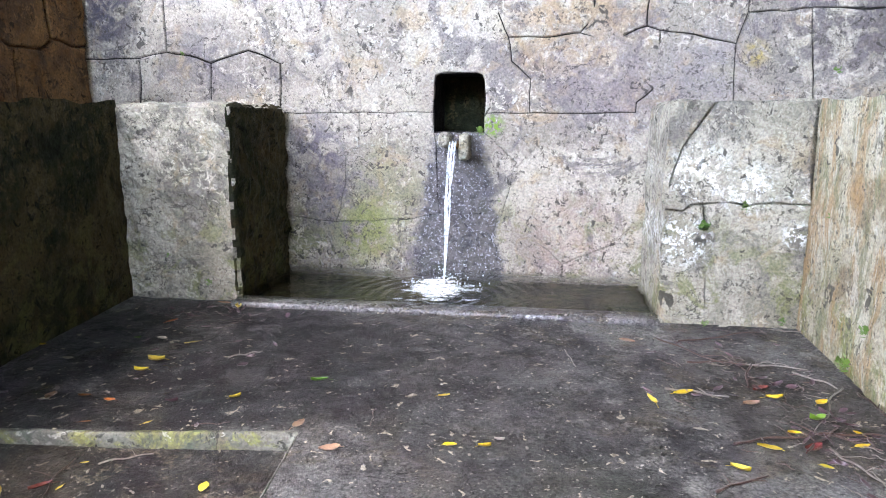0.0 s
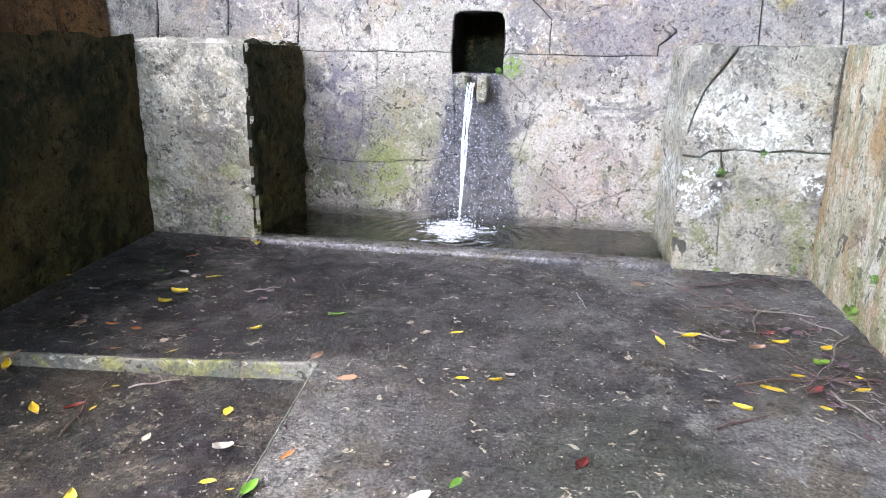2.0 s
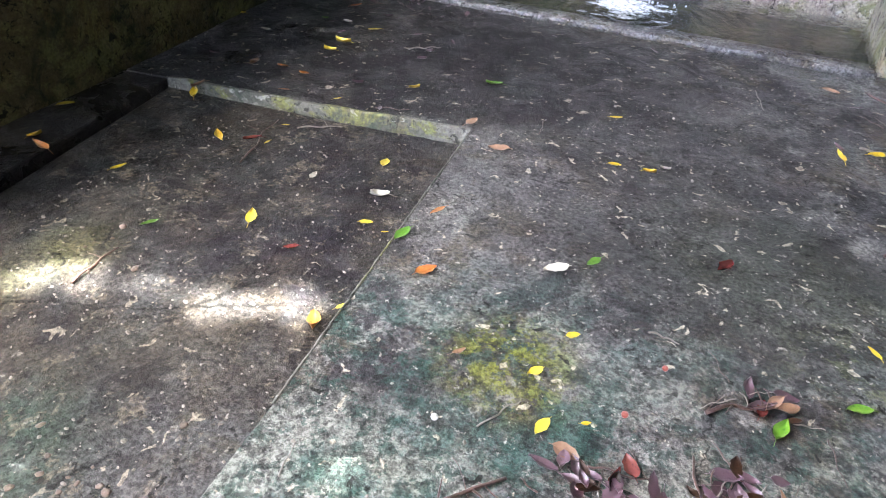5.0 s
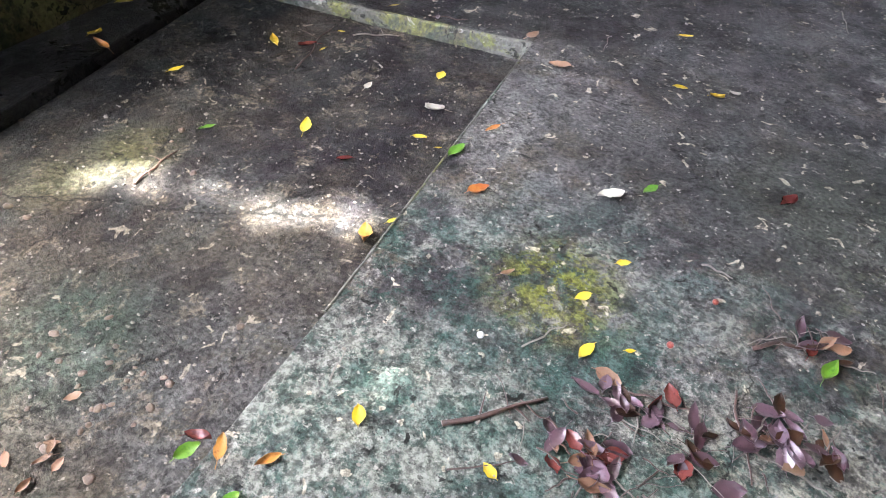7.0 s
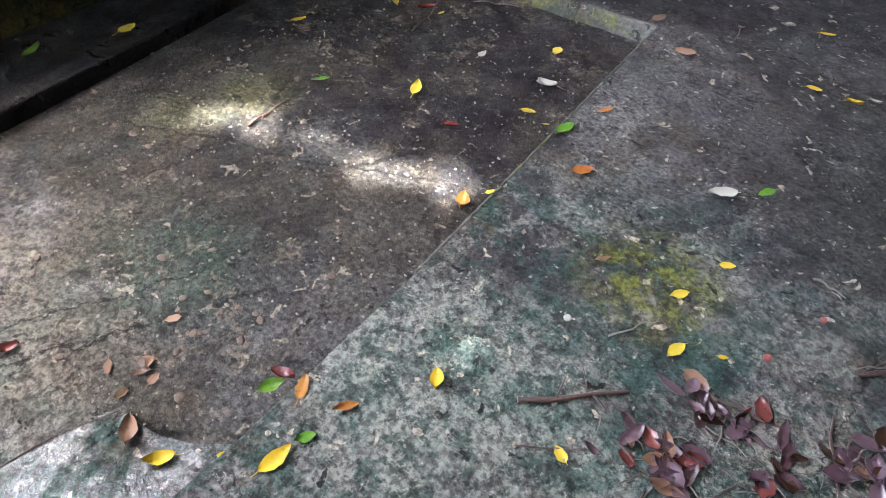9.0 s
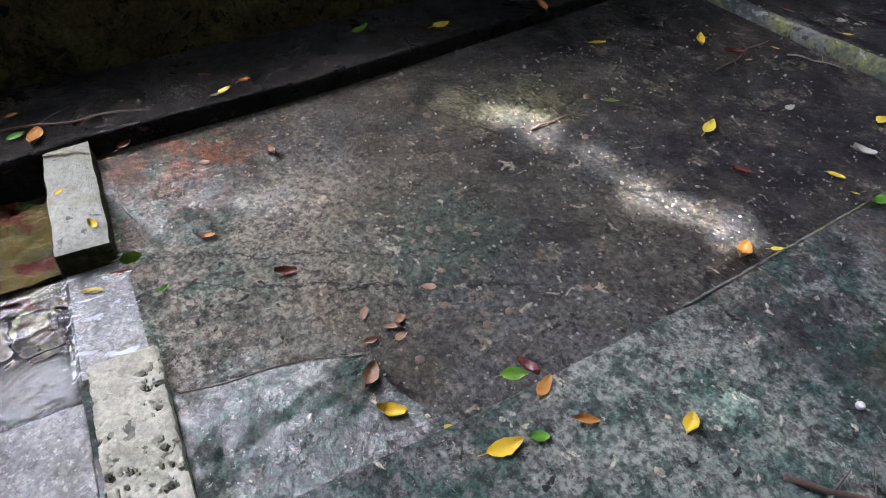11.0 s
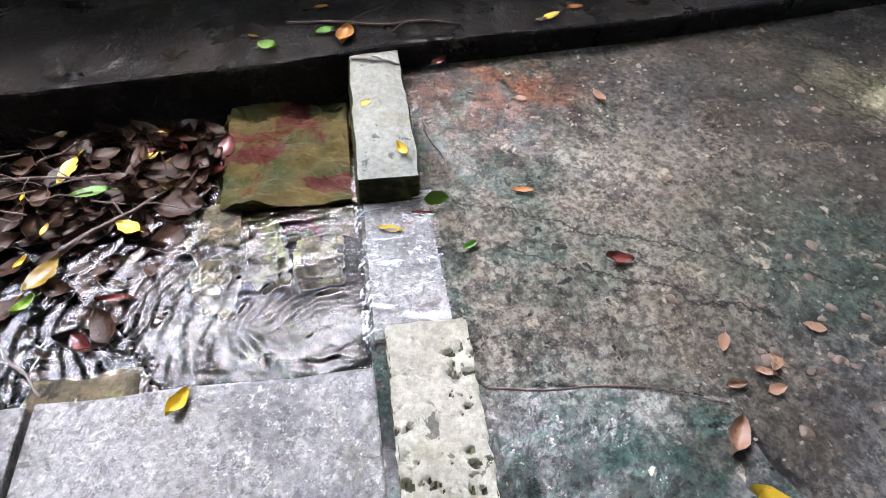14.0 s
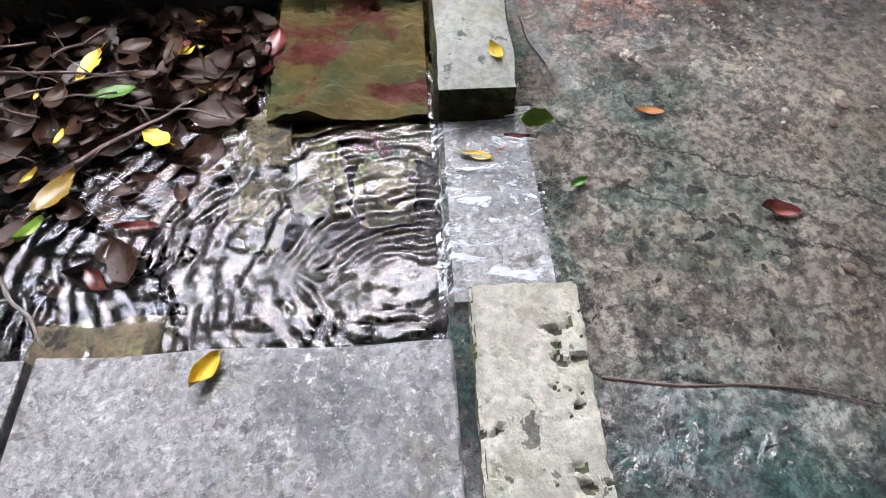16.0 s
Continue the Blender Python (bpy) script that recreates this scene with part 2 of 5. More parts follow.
    hole = n.op("MULTIPLY", n.map(n.noise(24, 3, 0.5, 0.5, (6, 2, 8)), 0.645, 0.67), n.map(n.noise(3, 3, 0.5, 0, (9, 9, 1)), 0.46, 0.56))
    c = n.mix(n.op("MULTIPLY", n.op("MAXIMUM", crack, hole), 0.92), c, (0.006, 0.006, 0.005))
    c = n.mix(1.0, c, n.map(n.noise(62, 5, 0.74, 0.0, (8, 3, 4)), 0.40, 0.60, 0.52, 1.42), "MULTIPLY")
    rough = n.map(n.noise(3.2, 6, 0.7, 0.4, (2, 2, 2)), 0.4, 0.6, 0.36 - slick * 2, 0.64 - slick * 2)
    film = n.map(n.noise(2.1, 6, 0.7, 0.5, (9, 3, 1)), 0.54 - 0.15 * (slick > 0.06), 0.62 - 0.15 * (slick > 0.06), 0.0, 0.9)
    n.put(n.bsdf.inputs["Coat Weight"], film)
    n.bsdf.inputs["Coat Roughness"].default_value = 0.06
    n.bsdf.inputs["Coat IOR"].default_value = 1.45 if slick > 0.06 else 1.33
    cb = n.t.nodes.new("ShaderNodeBump")
    cb.inputs["Strength"].default_value, cb.inputs["Distance"].default_value = 0.6, 0.02
    n.put(cb.inputs["Height"], n.noise(20, 5, 0.65, 0.4, (4, 4, 1)))
    n.t.links.new(cb.outputs[0], n.bsdf.inputs["Coat Normal"])
    return n.done(c, rough, [(crack, -1.0, 0.03), (hole, -1.0, 0.02), (n.noise(3, 5, 0.6), 0.3, 0.05), (n.noise(13, 8, 0.74, 0.4), 0.8, 0.035), (n.noise(75, 4, 0.7), 0.5, 0.006)], 0.13)


# first two patches: purplish stain plus the west wall's shade, painted in
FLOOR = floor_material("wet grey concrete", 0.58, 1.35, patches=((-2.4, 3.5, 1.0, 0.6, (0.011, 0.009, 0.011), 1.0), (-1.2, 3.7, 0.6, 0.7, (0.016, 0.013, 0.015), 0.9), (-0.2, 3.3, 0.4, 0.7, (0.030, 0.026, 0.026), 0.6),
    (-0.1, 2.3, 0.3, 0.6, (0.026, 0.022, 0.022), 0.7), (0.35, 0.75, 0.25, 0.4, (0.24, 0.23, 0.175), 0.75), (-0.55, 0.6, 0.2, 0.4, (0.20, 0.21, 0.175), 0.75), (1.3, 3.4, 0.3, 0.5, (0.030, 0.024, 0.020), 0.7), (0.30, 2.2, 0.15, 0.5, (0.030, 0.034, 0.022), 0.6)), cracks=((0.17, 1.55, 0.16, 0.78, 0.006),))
# first two patches: dark algae film, with shade from the west wall painted in
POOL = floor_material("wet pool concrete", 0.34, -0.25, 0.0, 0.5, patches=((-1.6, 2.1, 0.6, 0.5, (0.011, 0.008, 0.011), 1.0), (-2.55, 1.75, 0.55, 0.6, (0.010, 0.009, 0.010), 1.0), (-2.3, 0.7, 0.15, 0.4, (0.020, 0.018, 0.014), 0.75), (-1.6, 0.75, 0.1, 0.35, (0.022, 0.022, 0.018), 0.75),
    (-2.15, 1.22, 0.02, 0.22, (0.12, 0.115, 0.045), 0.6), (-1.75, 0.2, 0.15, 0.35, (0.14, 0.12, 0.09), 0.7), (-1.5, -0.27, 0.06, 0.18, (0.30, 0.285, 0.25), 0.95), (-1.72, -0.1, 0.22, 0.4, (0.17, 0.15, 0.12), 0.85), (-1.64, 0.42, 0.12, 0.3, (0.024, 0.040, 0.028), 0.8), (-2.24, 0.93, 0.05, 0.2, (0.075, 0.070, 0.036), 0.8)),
    cracks=((-2.10, 1.40, -1.96, 1.02, 0.016), (-1.96, 1.02, -2.02, 0.66, 0.012), (-1.38, 1.46, -1.54, 1.16, 0.014), (-1.54, 1.16, -2.35, 0.75, 0.008), (-1.30, 0.60, -1.38, 0.44, 0.02), (-1.75, -0.30, -1.45, 0.30, 0.008), (-2.30, 2.45, -1.95, 1.95, 0.010), (-1.375, -0.40, -1.30, 0.07, 0.007), (-1.92, -0.38, -1.50, 0.52, 0.006), (-1.30, 0.07, -1.10, 0.13, 0.012), (-1.54, 1.16, -1.28, 1.30, 0.012)))


def slab_material():
    n = Nodes("smooth wet slab")
    c = n.mix(n.map(n.noise(2.2, 6, 0.70, 0.3), 0.42, 0.58), (0.075, 0.076, 0.078), (0.17, 0.168, 0.160))
    c = n.mix(n.map(n.noise(7, 6, 0.76, 0.3, (3, 1, 0)), 0.54, 0.60, 0, 0.5), c, (0.10, 0.095, 0.06))
    c = n.mix(n.map(n.noise(40, 7, 0.76, 0.2), 0.54, 0.58, 0, 0.7), c, (0.028, 0.028, 0.028))
    c = n.mix(n.map(n.noise(58, 5, 0.72, 0.2, (8, 1, 4)), 0.57, 0.61, 0, 0.7), c, (0.30, 0.295, 0.27))
    pits = n.map(n.noise(13, 4, 0.55, 0.8, (1, 7, 3)), 0.64, 0.67)
    c = n.mix(n.op("MULTIPLY", pits, 0.75), c, (0.040, 0.032, 0.022))
    c = n.mix(1.0, c, n.map(n.noise(70, 5, 0.74, 0.2, (5, 5, 1)), 0.40, 0.60, 0.7, 1.25), "MULTIPLY")
    n.put(n.bsdf.inputs["Coat Weight"], n.map(n.noise(5, 6, 0.7, 0.6, (8, 2, 1)), 0.38, 0.56, 0.35, 1.0))
    n.bsdf.inputs["Coat Roughness"].default_value = 0.08
    n.bsdf.inputs["Coat IOR"].default_value = 1.36
    cb = n.t.nodes.new("ShaderNodeBump")
    cb.inputs["Strength"].default_value, cb.inputs["Distance"].default_value = 0.7, 0.012
    n.put(cb.inputs["Height"], n.noise(48, 4, 0.6, 0.5, (4, 4, 1)))
    n.t.links.new(cb.outputs[0], n.bsdf.inputs["Coat Normal"])
    return n.done(c, 0.35, [(n.noise(22, 7, 0.72, 0.4), 0.9, 0.02), (pits, -1.0, 0.03)])


SLAB = slab_material()

CURB = floor_material("dark wet curb stone", 0.6, 0.0, 0.08)
# tone far below the floor's: the ledge's deep shade is partly in this colour
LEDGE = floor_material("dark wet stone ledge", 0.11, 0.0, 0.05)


def simple_material(name, a, b, scale=12.0, rough=0.5, bump=0.3, trans=0.0):
    n = Nodes(name)
    rnd = n.t.nodes.new("ShaderNodeObjectInfo").outputs["Random"]
    f = n.op("ADD", n.op("MULTIPLY", n.map(n.noise(scale, 5, 0.7), 0.35, 0.65), 0.7), n.op("MULTIPLY", rnd, 0.3))
    m = n.done(n.mix(f, a, b), rough, [(n.noise(scale * 4, 4, 0.7), bump, 0.004)])
    return m


def bar_material(name, light, dark):
    n = Nodes(name)
    c = n.mix(n.map(n.noise(5, 6, 0.7), 0.4, 0.65), light, tuple(v * 0.8 for v in light))
    c = n.mix(n.map(n.noise(30, 5, 0.7), 0.56, 0.66, 0, 0.5), c, tuple(v * 0.5 for v in light))
    # holes are coloured dark, painting the shade inside small pits
    holes = n.op("MULTIPLY", n.map(n.noise(26, 4, 0.62, 0.5, (2, 9, 1)), 0.60, 0.64), n.map(n.noise(8, 3, 0.5, 0, (5, 5, 5)), 0.45, 0.55))
    c = n.mix(n.op("MULTIPLY", holes, 0.8), c, dark)
    c = n.mix(n.map(n.noise(8, 6, 0.7, 0, (1, 4, 4)), 0.5, 0.62, 0, 0.4), c, (0.16, 0.155, 0.07))
    c = n.mix(1.0, c, n.map(n.noise(60, 5, 0.72), 0.4, 0.6, 0.8, 1.15), "MULTIPLY")
    return n.done(c, 0.55, [(n.noise(25, 7, 0.8), 0.8, 0.03), (holes, -1.0, 0.04)])


BAR = bar_material("pale pitted limestone", (0.46, 0.445, 0.36), (0.045, 0.045, 0.035))
BLOCK = bar_material("worn grey limestone", (0.27, 0.28, 0.245), (0.02, 0.03, 0.025))


def water_material(name, scale, strength, tint=(0.8, 0.86, 0.84), rings=None, ior=1.333):
    n = Nodes(name)
    n.bsdf.inputs["Transmission Weight"].default_value = 1.0
    n.bsdf.inputs["IOR"].default_value = ior
    bumps = [(n.noise(scale, 2, 0.5, 1.5), strength, 0.03)]
    if rings:
        dx, dy = n.op("SUBTRACT", n.x, rings[0]), n.op("SUBTRACT", n.y, rings[1])
        d = n.op("SQRT", n.op("ADD", n.op("MULTIPLY", dx, dx), n.op("MULTIPLY", dy, dy)))
        d = n.op("ADD", d, n.op("MULTIPLY", n.noise(11, 4, 0.6, 0.5), 0.075))
        w = n.op("SINE", n.op("MULTIPLY", d, rings[2]))
        fade = n.map(d, rings[3], rings[4], 1.0, 0.0)
        bumps.append((n.op("MULTIPLY", w, fade), rings[5], 0.012))
    return n.done(tint, 0.03, bumps, 0.5)


def foam_material(name, lo, hi, scale, a0, a1, stretch=None):
    n = Nodes(name)
    f = n.noise(scale, 6, 0.75, 0.6, None, stretch)
    n.put(n.bsdf.inputs["Alpha"], n.map(f, 0.38, 0.6, a0, a1))
    return n.done(n.mix(n.map(f, 0.4, 0.6), lo, hi), 0.25, [(n.noise(scale * 1.5, 5, 0.7), 0.8, 0.02)])


BASIN_WATER = water_material("basin water", 5, 0.25, rings=(-0.84, 5.05, 55.0, 0.1, 1.3, 0.5))
POOL_WATER = water_material("rippled water", 30, 0.03, ior=1.31)
RUNNING = foam_material("running water", (0.35, 0.38, 0.40), (0.70, 0.74, 0.78), 30, -0.5, 0.42, (1.0, 0.3, 1.0))
STREAM = foam_material("falling water", (0.70, 0.75, 0.82), (0.92, 0.95, 1.0), 40, 0.45, 1.0)
FOAM = foam_material("foam", (0.72, 0.76, 0.80), (0.94, 0.95, 0.96), 38, 0.15, 1.0)


# ---------------------------------------------------------------- mesh helpers
def mesh_object(name, bm, material, parent=None, smooth=False):
    me = bpy.data.meshes.new(name)
    bm.normal_update()
    bm.to_mesh(me)
    bm.free()
    if smooth:
        for p in me.polygons:
            p.use_smooth = True
    me.materials.append(material)
    ob = new(name, me)
    if parent:
        ob.parent = parent
    return ob


def part(name, bm, material, parent, label="", smooth=False):
    ob = mesh_object(name, bm, material, parent, smooth)
    return tagged(ob, label)


def prism(bm, pts, top, bottom):
    """A slab with the outline pts (anticlockwise); top is a number or a function of x and y."""
    f = top if callable(top) else (lambda x, y: top)
    up = [bm.verts.new((x, y, f(x, y))) for x, y in pts]
    dn = [bm.verts.new((x, y, bottom)) for x, y in pts]
    bm.faces.new(up)
    bm.faces.new(dn[::-1])
    for i in range(len(pts)):
        j = (i + 1) % len(pts)
        bm.faces.new((up[i], dn[i], dn[j], up[j]))


def bevelled(ob, width, segments=2):
    m = ob.modifiers.new("bevel", "BEVEL")
    m.width, m.segments, m.limit_method, m.angle_limit = width, segments, "ANGLE", radians(40)
    return ob


def rough_box(x0, x1, y0, y1, z0, z1, step=0.08, amp=0.012, scale=5.0, seed=0.0, edge=0.02, taper=0.0):
    """A stone block: a fine-meshed box with rounded, uneven edges and a worn surface."""
    bm = bmesh.new()
    nx, ny, nz = (max(1, round((b - a) / step)) for a, b in ((x0, x1), (y0, y1), (z0, z1)))
    cache = {}

    def vert(i, j, k):
        if (i, j, k) not in cache:
            p = Vector((x0 + (x1 - x0) * i / nx, y0 + (y1 - y0) * j / ny, z0 + (z1 - z0) * k / nz))
            on = [(-1 if a == 0 else 1 if a == m else 0) for a, m in ((i, nx), (j, ny), (k, nz))]
            n = Vector(on)
            if sum(abs(v) for v in on) > 1:
                p -= n * edge * (0.5 + 0.9 * abs(noise.noise(p * 7 + Vector((seed, 0, 0)))))
            d = noise.fractal(p * scale + Vector((seed, seed, 0)), 0.7, 2.0, 4)
            p += n.normalized() * d * amp
            cache[i, j, k] = bm.verts.new(p)
        return cache[i, j, k]

    for a, b, c, na, nb, nc in ((0, 1, 2, nx, ny, nz), (1, 2, 0, ny, nz, nx), (2, 0, 1, nz, nx, ny)):
        for side in (0, nc):
            for i in range(na):
                for j in range(nb):
                    q = []
                    for di, dj in ((0, 0), (1, 0), (1, 1), (0, 1)):
                        idx = [0, 0, 0]
                        idx[a], idx[b], idx[c] = i + di, j + dj, side
                        q.append(vert(*idx))
                    bm.faces.new(q if side else q[::-1])
    return bm


def wobble(p, amp=0.02):
    """Bends a joint; the same place bends alike on both stones."""
    return (p[0] + amp * noise.noise((p[0] * 5.1, p[1] * 5.1, 1.7)), p[1] + amp * noise.noise((p[0] * 5.1, p[1] * 5.1, 8.3)))


def stone_piece(parent, pts, place, material, gap=0.005, proud=0.0, round_=0.012, amp=0.022):
    """One stone of a wall. pts: outline (u, v) anticlockwise as seen from the front; place(u, v, d): the point, d outwards."""
    ring = []
    for (a, b), (c, e) in zip(pts, pts[1:] + pts[:1]):
        k = max(1, round(math.hypot(c - a, e - b) / 0.07))
        ring += [wobble((a + (c - a) * s / k, b + (e - b) * s / k), amp) for s in range(k)]
    n = len(ring)

    def inset(d):
        out = []
        for i in range(n):
            (ax, ay), (bx, by), (cx, cy) = ring[i - 1], ring[i], ring[(i + 1) % n]
            tx, ty = cx - ax, cy - ay
            l = math.hypot(tx, ty) or 1
            k = d + gap * max(-0.6, 1.2 * noise.noise((bx * 2.7, by * 2.7, 3.1)))
            out.append((bx - ty / l * k, by + tx / l * k))
        return out

    bm = bmesh.new()
    rings = []
    for d, depth in ((gap, -0.07), (gap, proud - round_ * 0.8), (gap + round_ * 0.4, proud - round_ * 0.2), (gap + round_, proud)):
        rings.append([bm.verts.new(place(u, v, depth + 0.006 * noise.noise((u * 3, v * 3, 4)))) for u, v in inset(d)])
    for r, s in zip(rings, rings[1:]):
        for i in range(n):
            j = (i + 1) % n
            bm.faces.new((r[i], r[j], s[j], s[i]))
    f = bm.faces.new(rings[-1])
    bmesh.ops.triangulate(bm, faces=[f])
    return part("stone", bm, material, parent)


# ---------------------------------------------------------------- ground
def main_z(x, y):
    return 0.0082 * y


def pool_z(x, y):
    return -0.1294 - 0.0184 * x + 0.0166 * y


LEFT_WALL = [(-2.95, -3.0), (-2.97, -1.3), (-3.10, 1.2), (-3.14, 2.2), (-3.28, 3.6), (-3.40, 4.80)]
bm = bmesh.new()
prism(bm, [(-0.90, -3.0), (1.80, -3.0), (1.78, 4.90), (-3.45, 4.90), (-3.45, 2.45), (-2.86, 2.52), (-1.96, 2.62), (-1.15, 2.75), (-1.05, 1.72), (-0.97, 0.88), (-0.93, 0.2), (-0.92, -0.61)], main_z, -0.5)
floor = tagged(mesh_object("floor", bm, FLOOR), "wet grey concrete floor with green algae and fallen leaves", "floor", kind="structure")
bevelled(floor, 0.008)
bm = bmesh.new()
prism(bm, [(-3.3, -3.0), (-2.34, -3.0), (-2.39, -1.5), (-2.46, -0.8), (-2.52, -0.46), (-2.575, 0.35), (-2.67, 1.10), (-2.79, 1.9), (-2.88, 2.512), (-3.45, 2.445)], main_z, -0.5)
ledge = tagged(mesh_object("ledge", bm, LEDGE), "wet stone ledge along the mossy wall, darkened for its shade", "ledge", kind="structure")
bevelled(ledge, 0.012)
bm = bmesh.new()
prism(bm, [(-2.54, -0.61), (-0.9, -0.61), (-0.9, 2.8), (-2.95, 2.7), (-2.75, 1.3)], pool_z, -0.5)
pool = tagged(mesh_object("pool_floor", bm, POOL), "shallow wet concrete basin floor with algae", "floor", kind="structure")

# ---------------------------------------------------------------- walls
BACK_Y = 5.94
bm = bmesh.new()
HX0, HX1, HZ0, HZ1 = -1.05, -0.595, 1.36, 1.87
# backing above the stones is unseen, added to block light from the north
for x0, x1, z0, z1 in ((-5.2, HX0, -0.4, 7.0), (HX1, 3.4, -0.4, 7.0), (HX0, HX1, -0.4, HZ0), (HX0, HX1, HZ1, 7.0)):
    bmesh.ops.create_cube(bm, size=1, matrix=Matrix.LocRotScale(((x0 + x1) / 2, BACK_Y + 0.32, (z0 + z1) / 2), None, (x1 - x0, 0.6, z1 - z0)))
wall_back = tagged(mesh_object("wall_north", bm, JOINT), "weathered grey tuff wall of large fitted stones", "wall", kind="structure")

PLACE_BACK = lambda u, v, d: (u, BACK_Y - d, v)
T = 3.6
STONES = [
    [(-5.2, 2.04), (-4.46, 2.04), (-3.88, 2.04), (-3.6, 2.1), (-3.58, T), (-5.2, T)],
    [(-3.6, 2.1), (-3.16, 1.99), (-2.78, 2.1), (-2.47, 1.98), (-2.29, 2.04), (-2.18, 2.23), (-2.02, 2.27), (-2.01, 2.42), (-1.85, 2.51), (-1.8, T), (-3.58, T)],
    [(-5.2, 1.5), (-3.92, 1.5), (-3.88, 2.04), (-4.46, 2.04), (-5.2, 2.04)],
    [(-3.92, 1.5), (-3.19, 1.5), (-3.16, 1.99), (-3.6, 2.1), (-3.88, 2.04)],
    [(-3.19, 1.5), (-2.49, 1.53), (-2.47, 1.98), (-2.78, 2.1), (-3.16, 1.99)],
    [(-2.49, 1.53), (-1.74, 1.53), (HX0, 1.53), (HX0, HZ1 - 0.07), (HX0 + 0.02, HZ1 - 0.02), (HX0 + 0.07, HZ1), (HX1 - 0.07, HZ1), (HX1 - 0.02, HZ1 - 0.02), (HX1, HZ1 - 0.07), (HX1, 1.53), (-0.2, 1.53), (-0.2, 1.82), (-0.37, 1.96), (-0.40, 2.16), (-0.57, 2.48), (-0.6, T), (-1.8, T), (-1.85, 2.51), (-2.01, 2.42), (-2.02, 2.27), (-2.18, 2.23), (-2.29, 2.04), (-2.47, 1.98)],
    [(-0.2, 1.53), (0.71, 1.53), (0.71, 1.62), (0.88, 1.76), (0.87, 2.21), (0.75, 2.24), (0.53, 2.14), (0.40, 2.14), (0.22, 2.18), (-0.40, 2.16), (-0.37, 1.96), (-0.2, 1.82)],
    [(0.71, 1.5), (1.48, 1.5), (1.47, 2.09), (0.87, 2.21), (0.88, 1.76), (0.71, 1.62)],
    [(1.48, 1.5), (2.11, 1.5), (2.03, 2.34), (1.54, 2.33), (1.47, 2.09)],
    [(2.11, 1.5), (3.4, 1.5), (3.4, 2.3), (2.03, 2.34)],
    [(-0.40, 2.16), (0.22, 2.18), (0.34, 2.32), (0.31, 2.45), (0.3, T), (-0.6, T), (-0.57, 2.48)],
    [(0.22, 2.18), (0.40, 2.14), (0.53, 2.14), (0.75, 2.24), (0.76, 2.44), (0.8, T), (0.3, T), (0.31, 2.45), (0.34, 2.32)],
    [(0.75, 2.24), (0.87, 2.21), (1.47, 2.09), (1.54, 2.33), (1.56, T), (0.8, T), (0.76, 2.44)],
    [(1.54, 2.33), (2.03, 2.34), (3.4, 2.3), (3.4, T), (1.56, T)],
]
LOWER = [
    [(-2.6, 0.58), (-2.0, 0.52), (-1.89, 0.86), (-1.88, 1.22), (-1.75, 1.22), (-1.74, 1.53), (-2.49, 1.53)],
    [(-2.6, -0.3), (-1.35, -0.3), (-1.4, 0.55), (-2.0, 0.52), (-2.6, 0.58)],
    [(-1.4, 0.55), (-1.0, 0.62), (HX0, HZ0), (HX0, 1.53), (-1.74, 1.53), (-1.75, 1.22), (-1.88, 1.22), (-1.89, 0.86), (-2.0, 0.52)],
    [(-1.0, 0.62), (-0.42, 0.62), (-0.3, 1.1), (HX1, HZ0), (HX0, HZ0)],
    [(-1.35, -0.3), (0.1, -0.3), (0.13, 0.19), (-0.42, 0.62), (-1.0, 0.62), (-1.4, 0.55)],
    [(HX1, HZ0), (-0.3, 1.1), (-0.42, 0.62), (0.13, 0.19), (0.61, 0.39), (0.9, 0.40), (0.9, 1.53), (-0.2, 1.53), (HX1, 1.53)],
    [(0.1, -0.3), (0.9, -0.3), (0.9, 0.40), (0.61, 0.39), (0.13, 0.19)],
]
for i, pts in enumerate(STONES + LOWER):
    stone_piece(wall_back, pts, PLACE_BACK, WALL, gap=0.003 if i == 5 else 0.0055 if i < len(STONES) else 0.0015 if i != 17 else 0.001, proud=0.006 * noise.noise((i * 3.3, 0.5, 0.2)))

# the niche of the spout; its inner shade is put into the back's colour
bm = bmesh.new()
for x0, x1, y0, y1, z0, z1 in ((HX0 - 0.1, HX1 + 0.1, BACK_Y + 0.60, BACK_Y + 0.66, HZ0 - 0.1, HZ1 + 0.1),):
    bmesh.ops.create_cube(bm, size=1, matrix=Matrix.LocRotScale(((x0 + x1) / 2, (y0 + y1) / 2, (z0 + z1) / 2), None, (x1 - x0, y1 - y0, z1 - z0)))
tagged(mesh_object("wall_niche", bm, DARK), "back of the spout niche, its shade put into the colour", "wall", kind="structure")

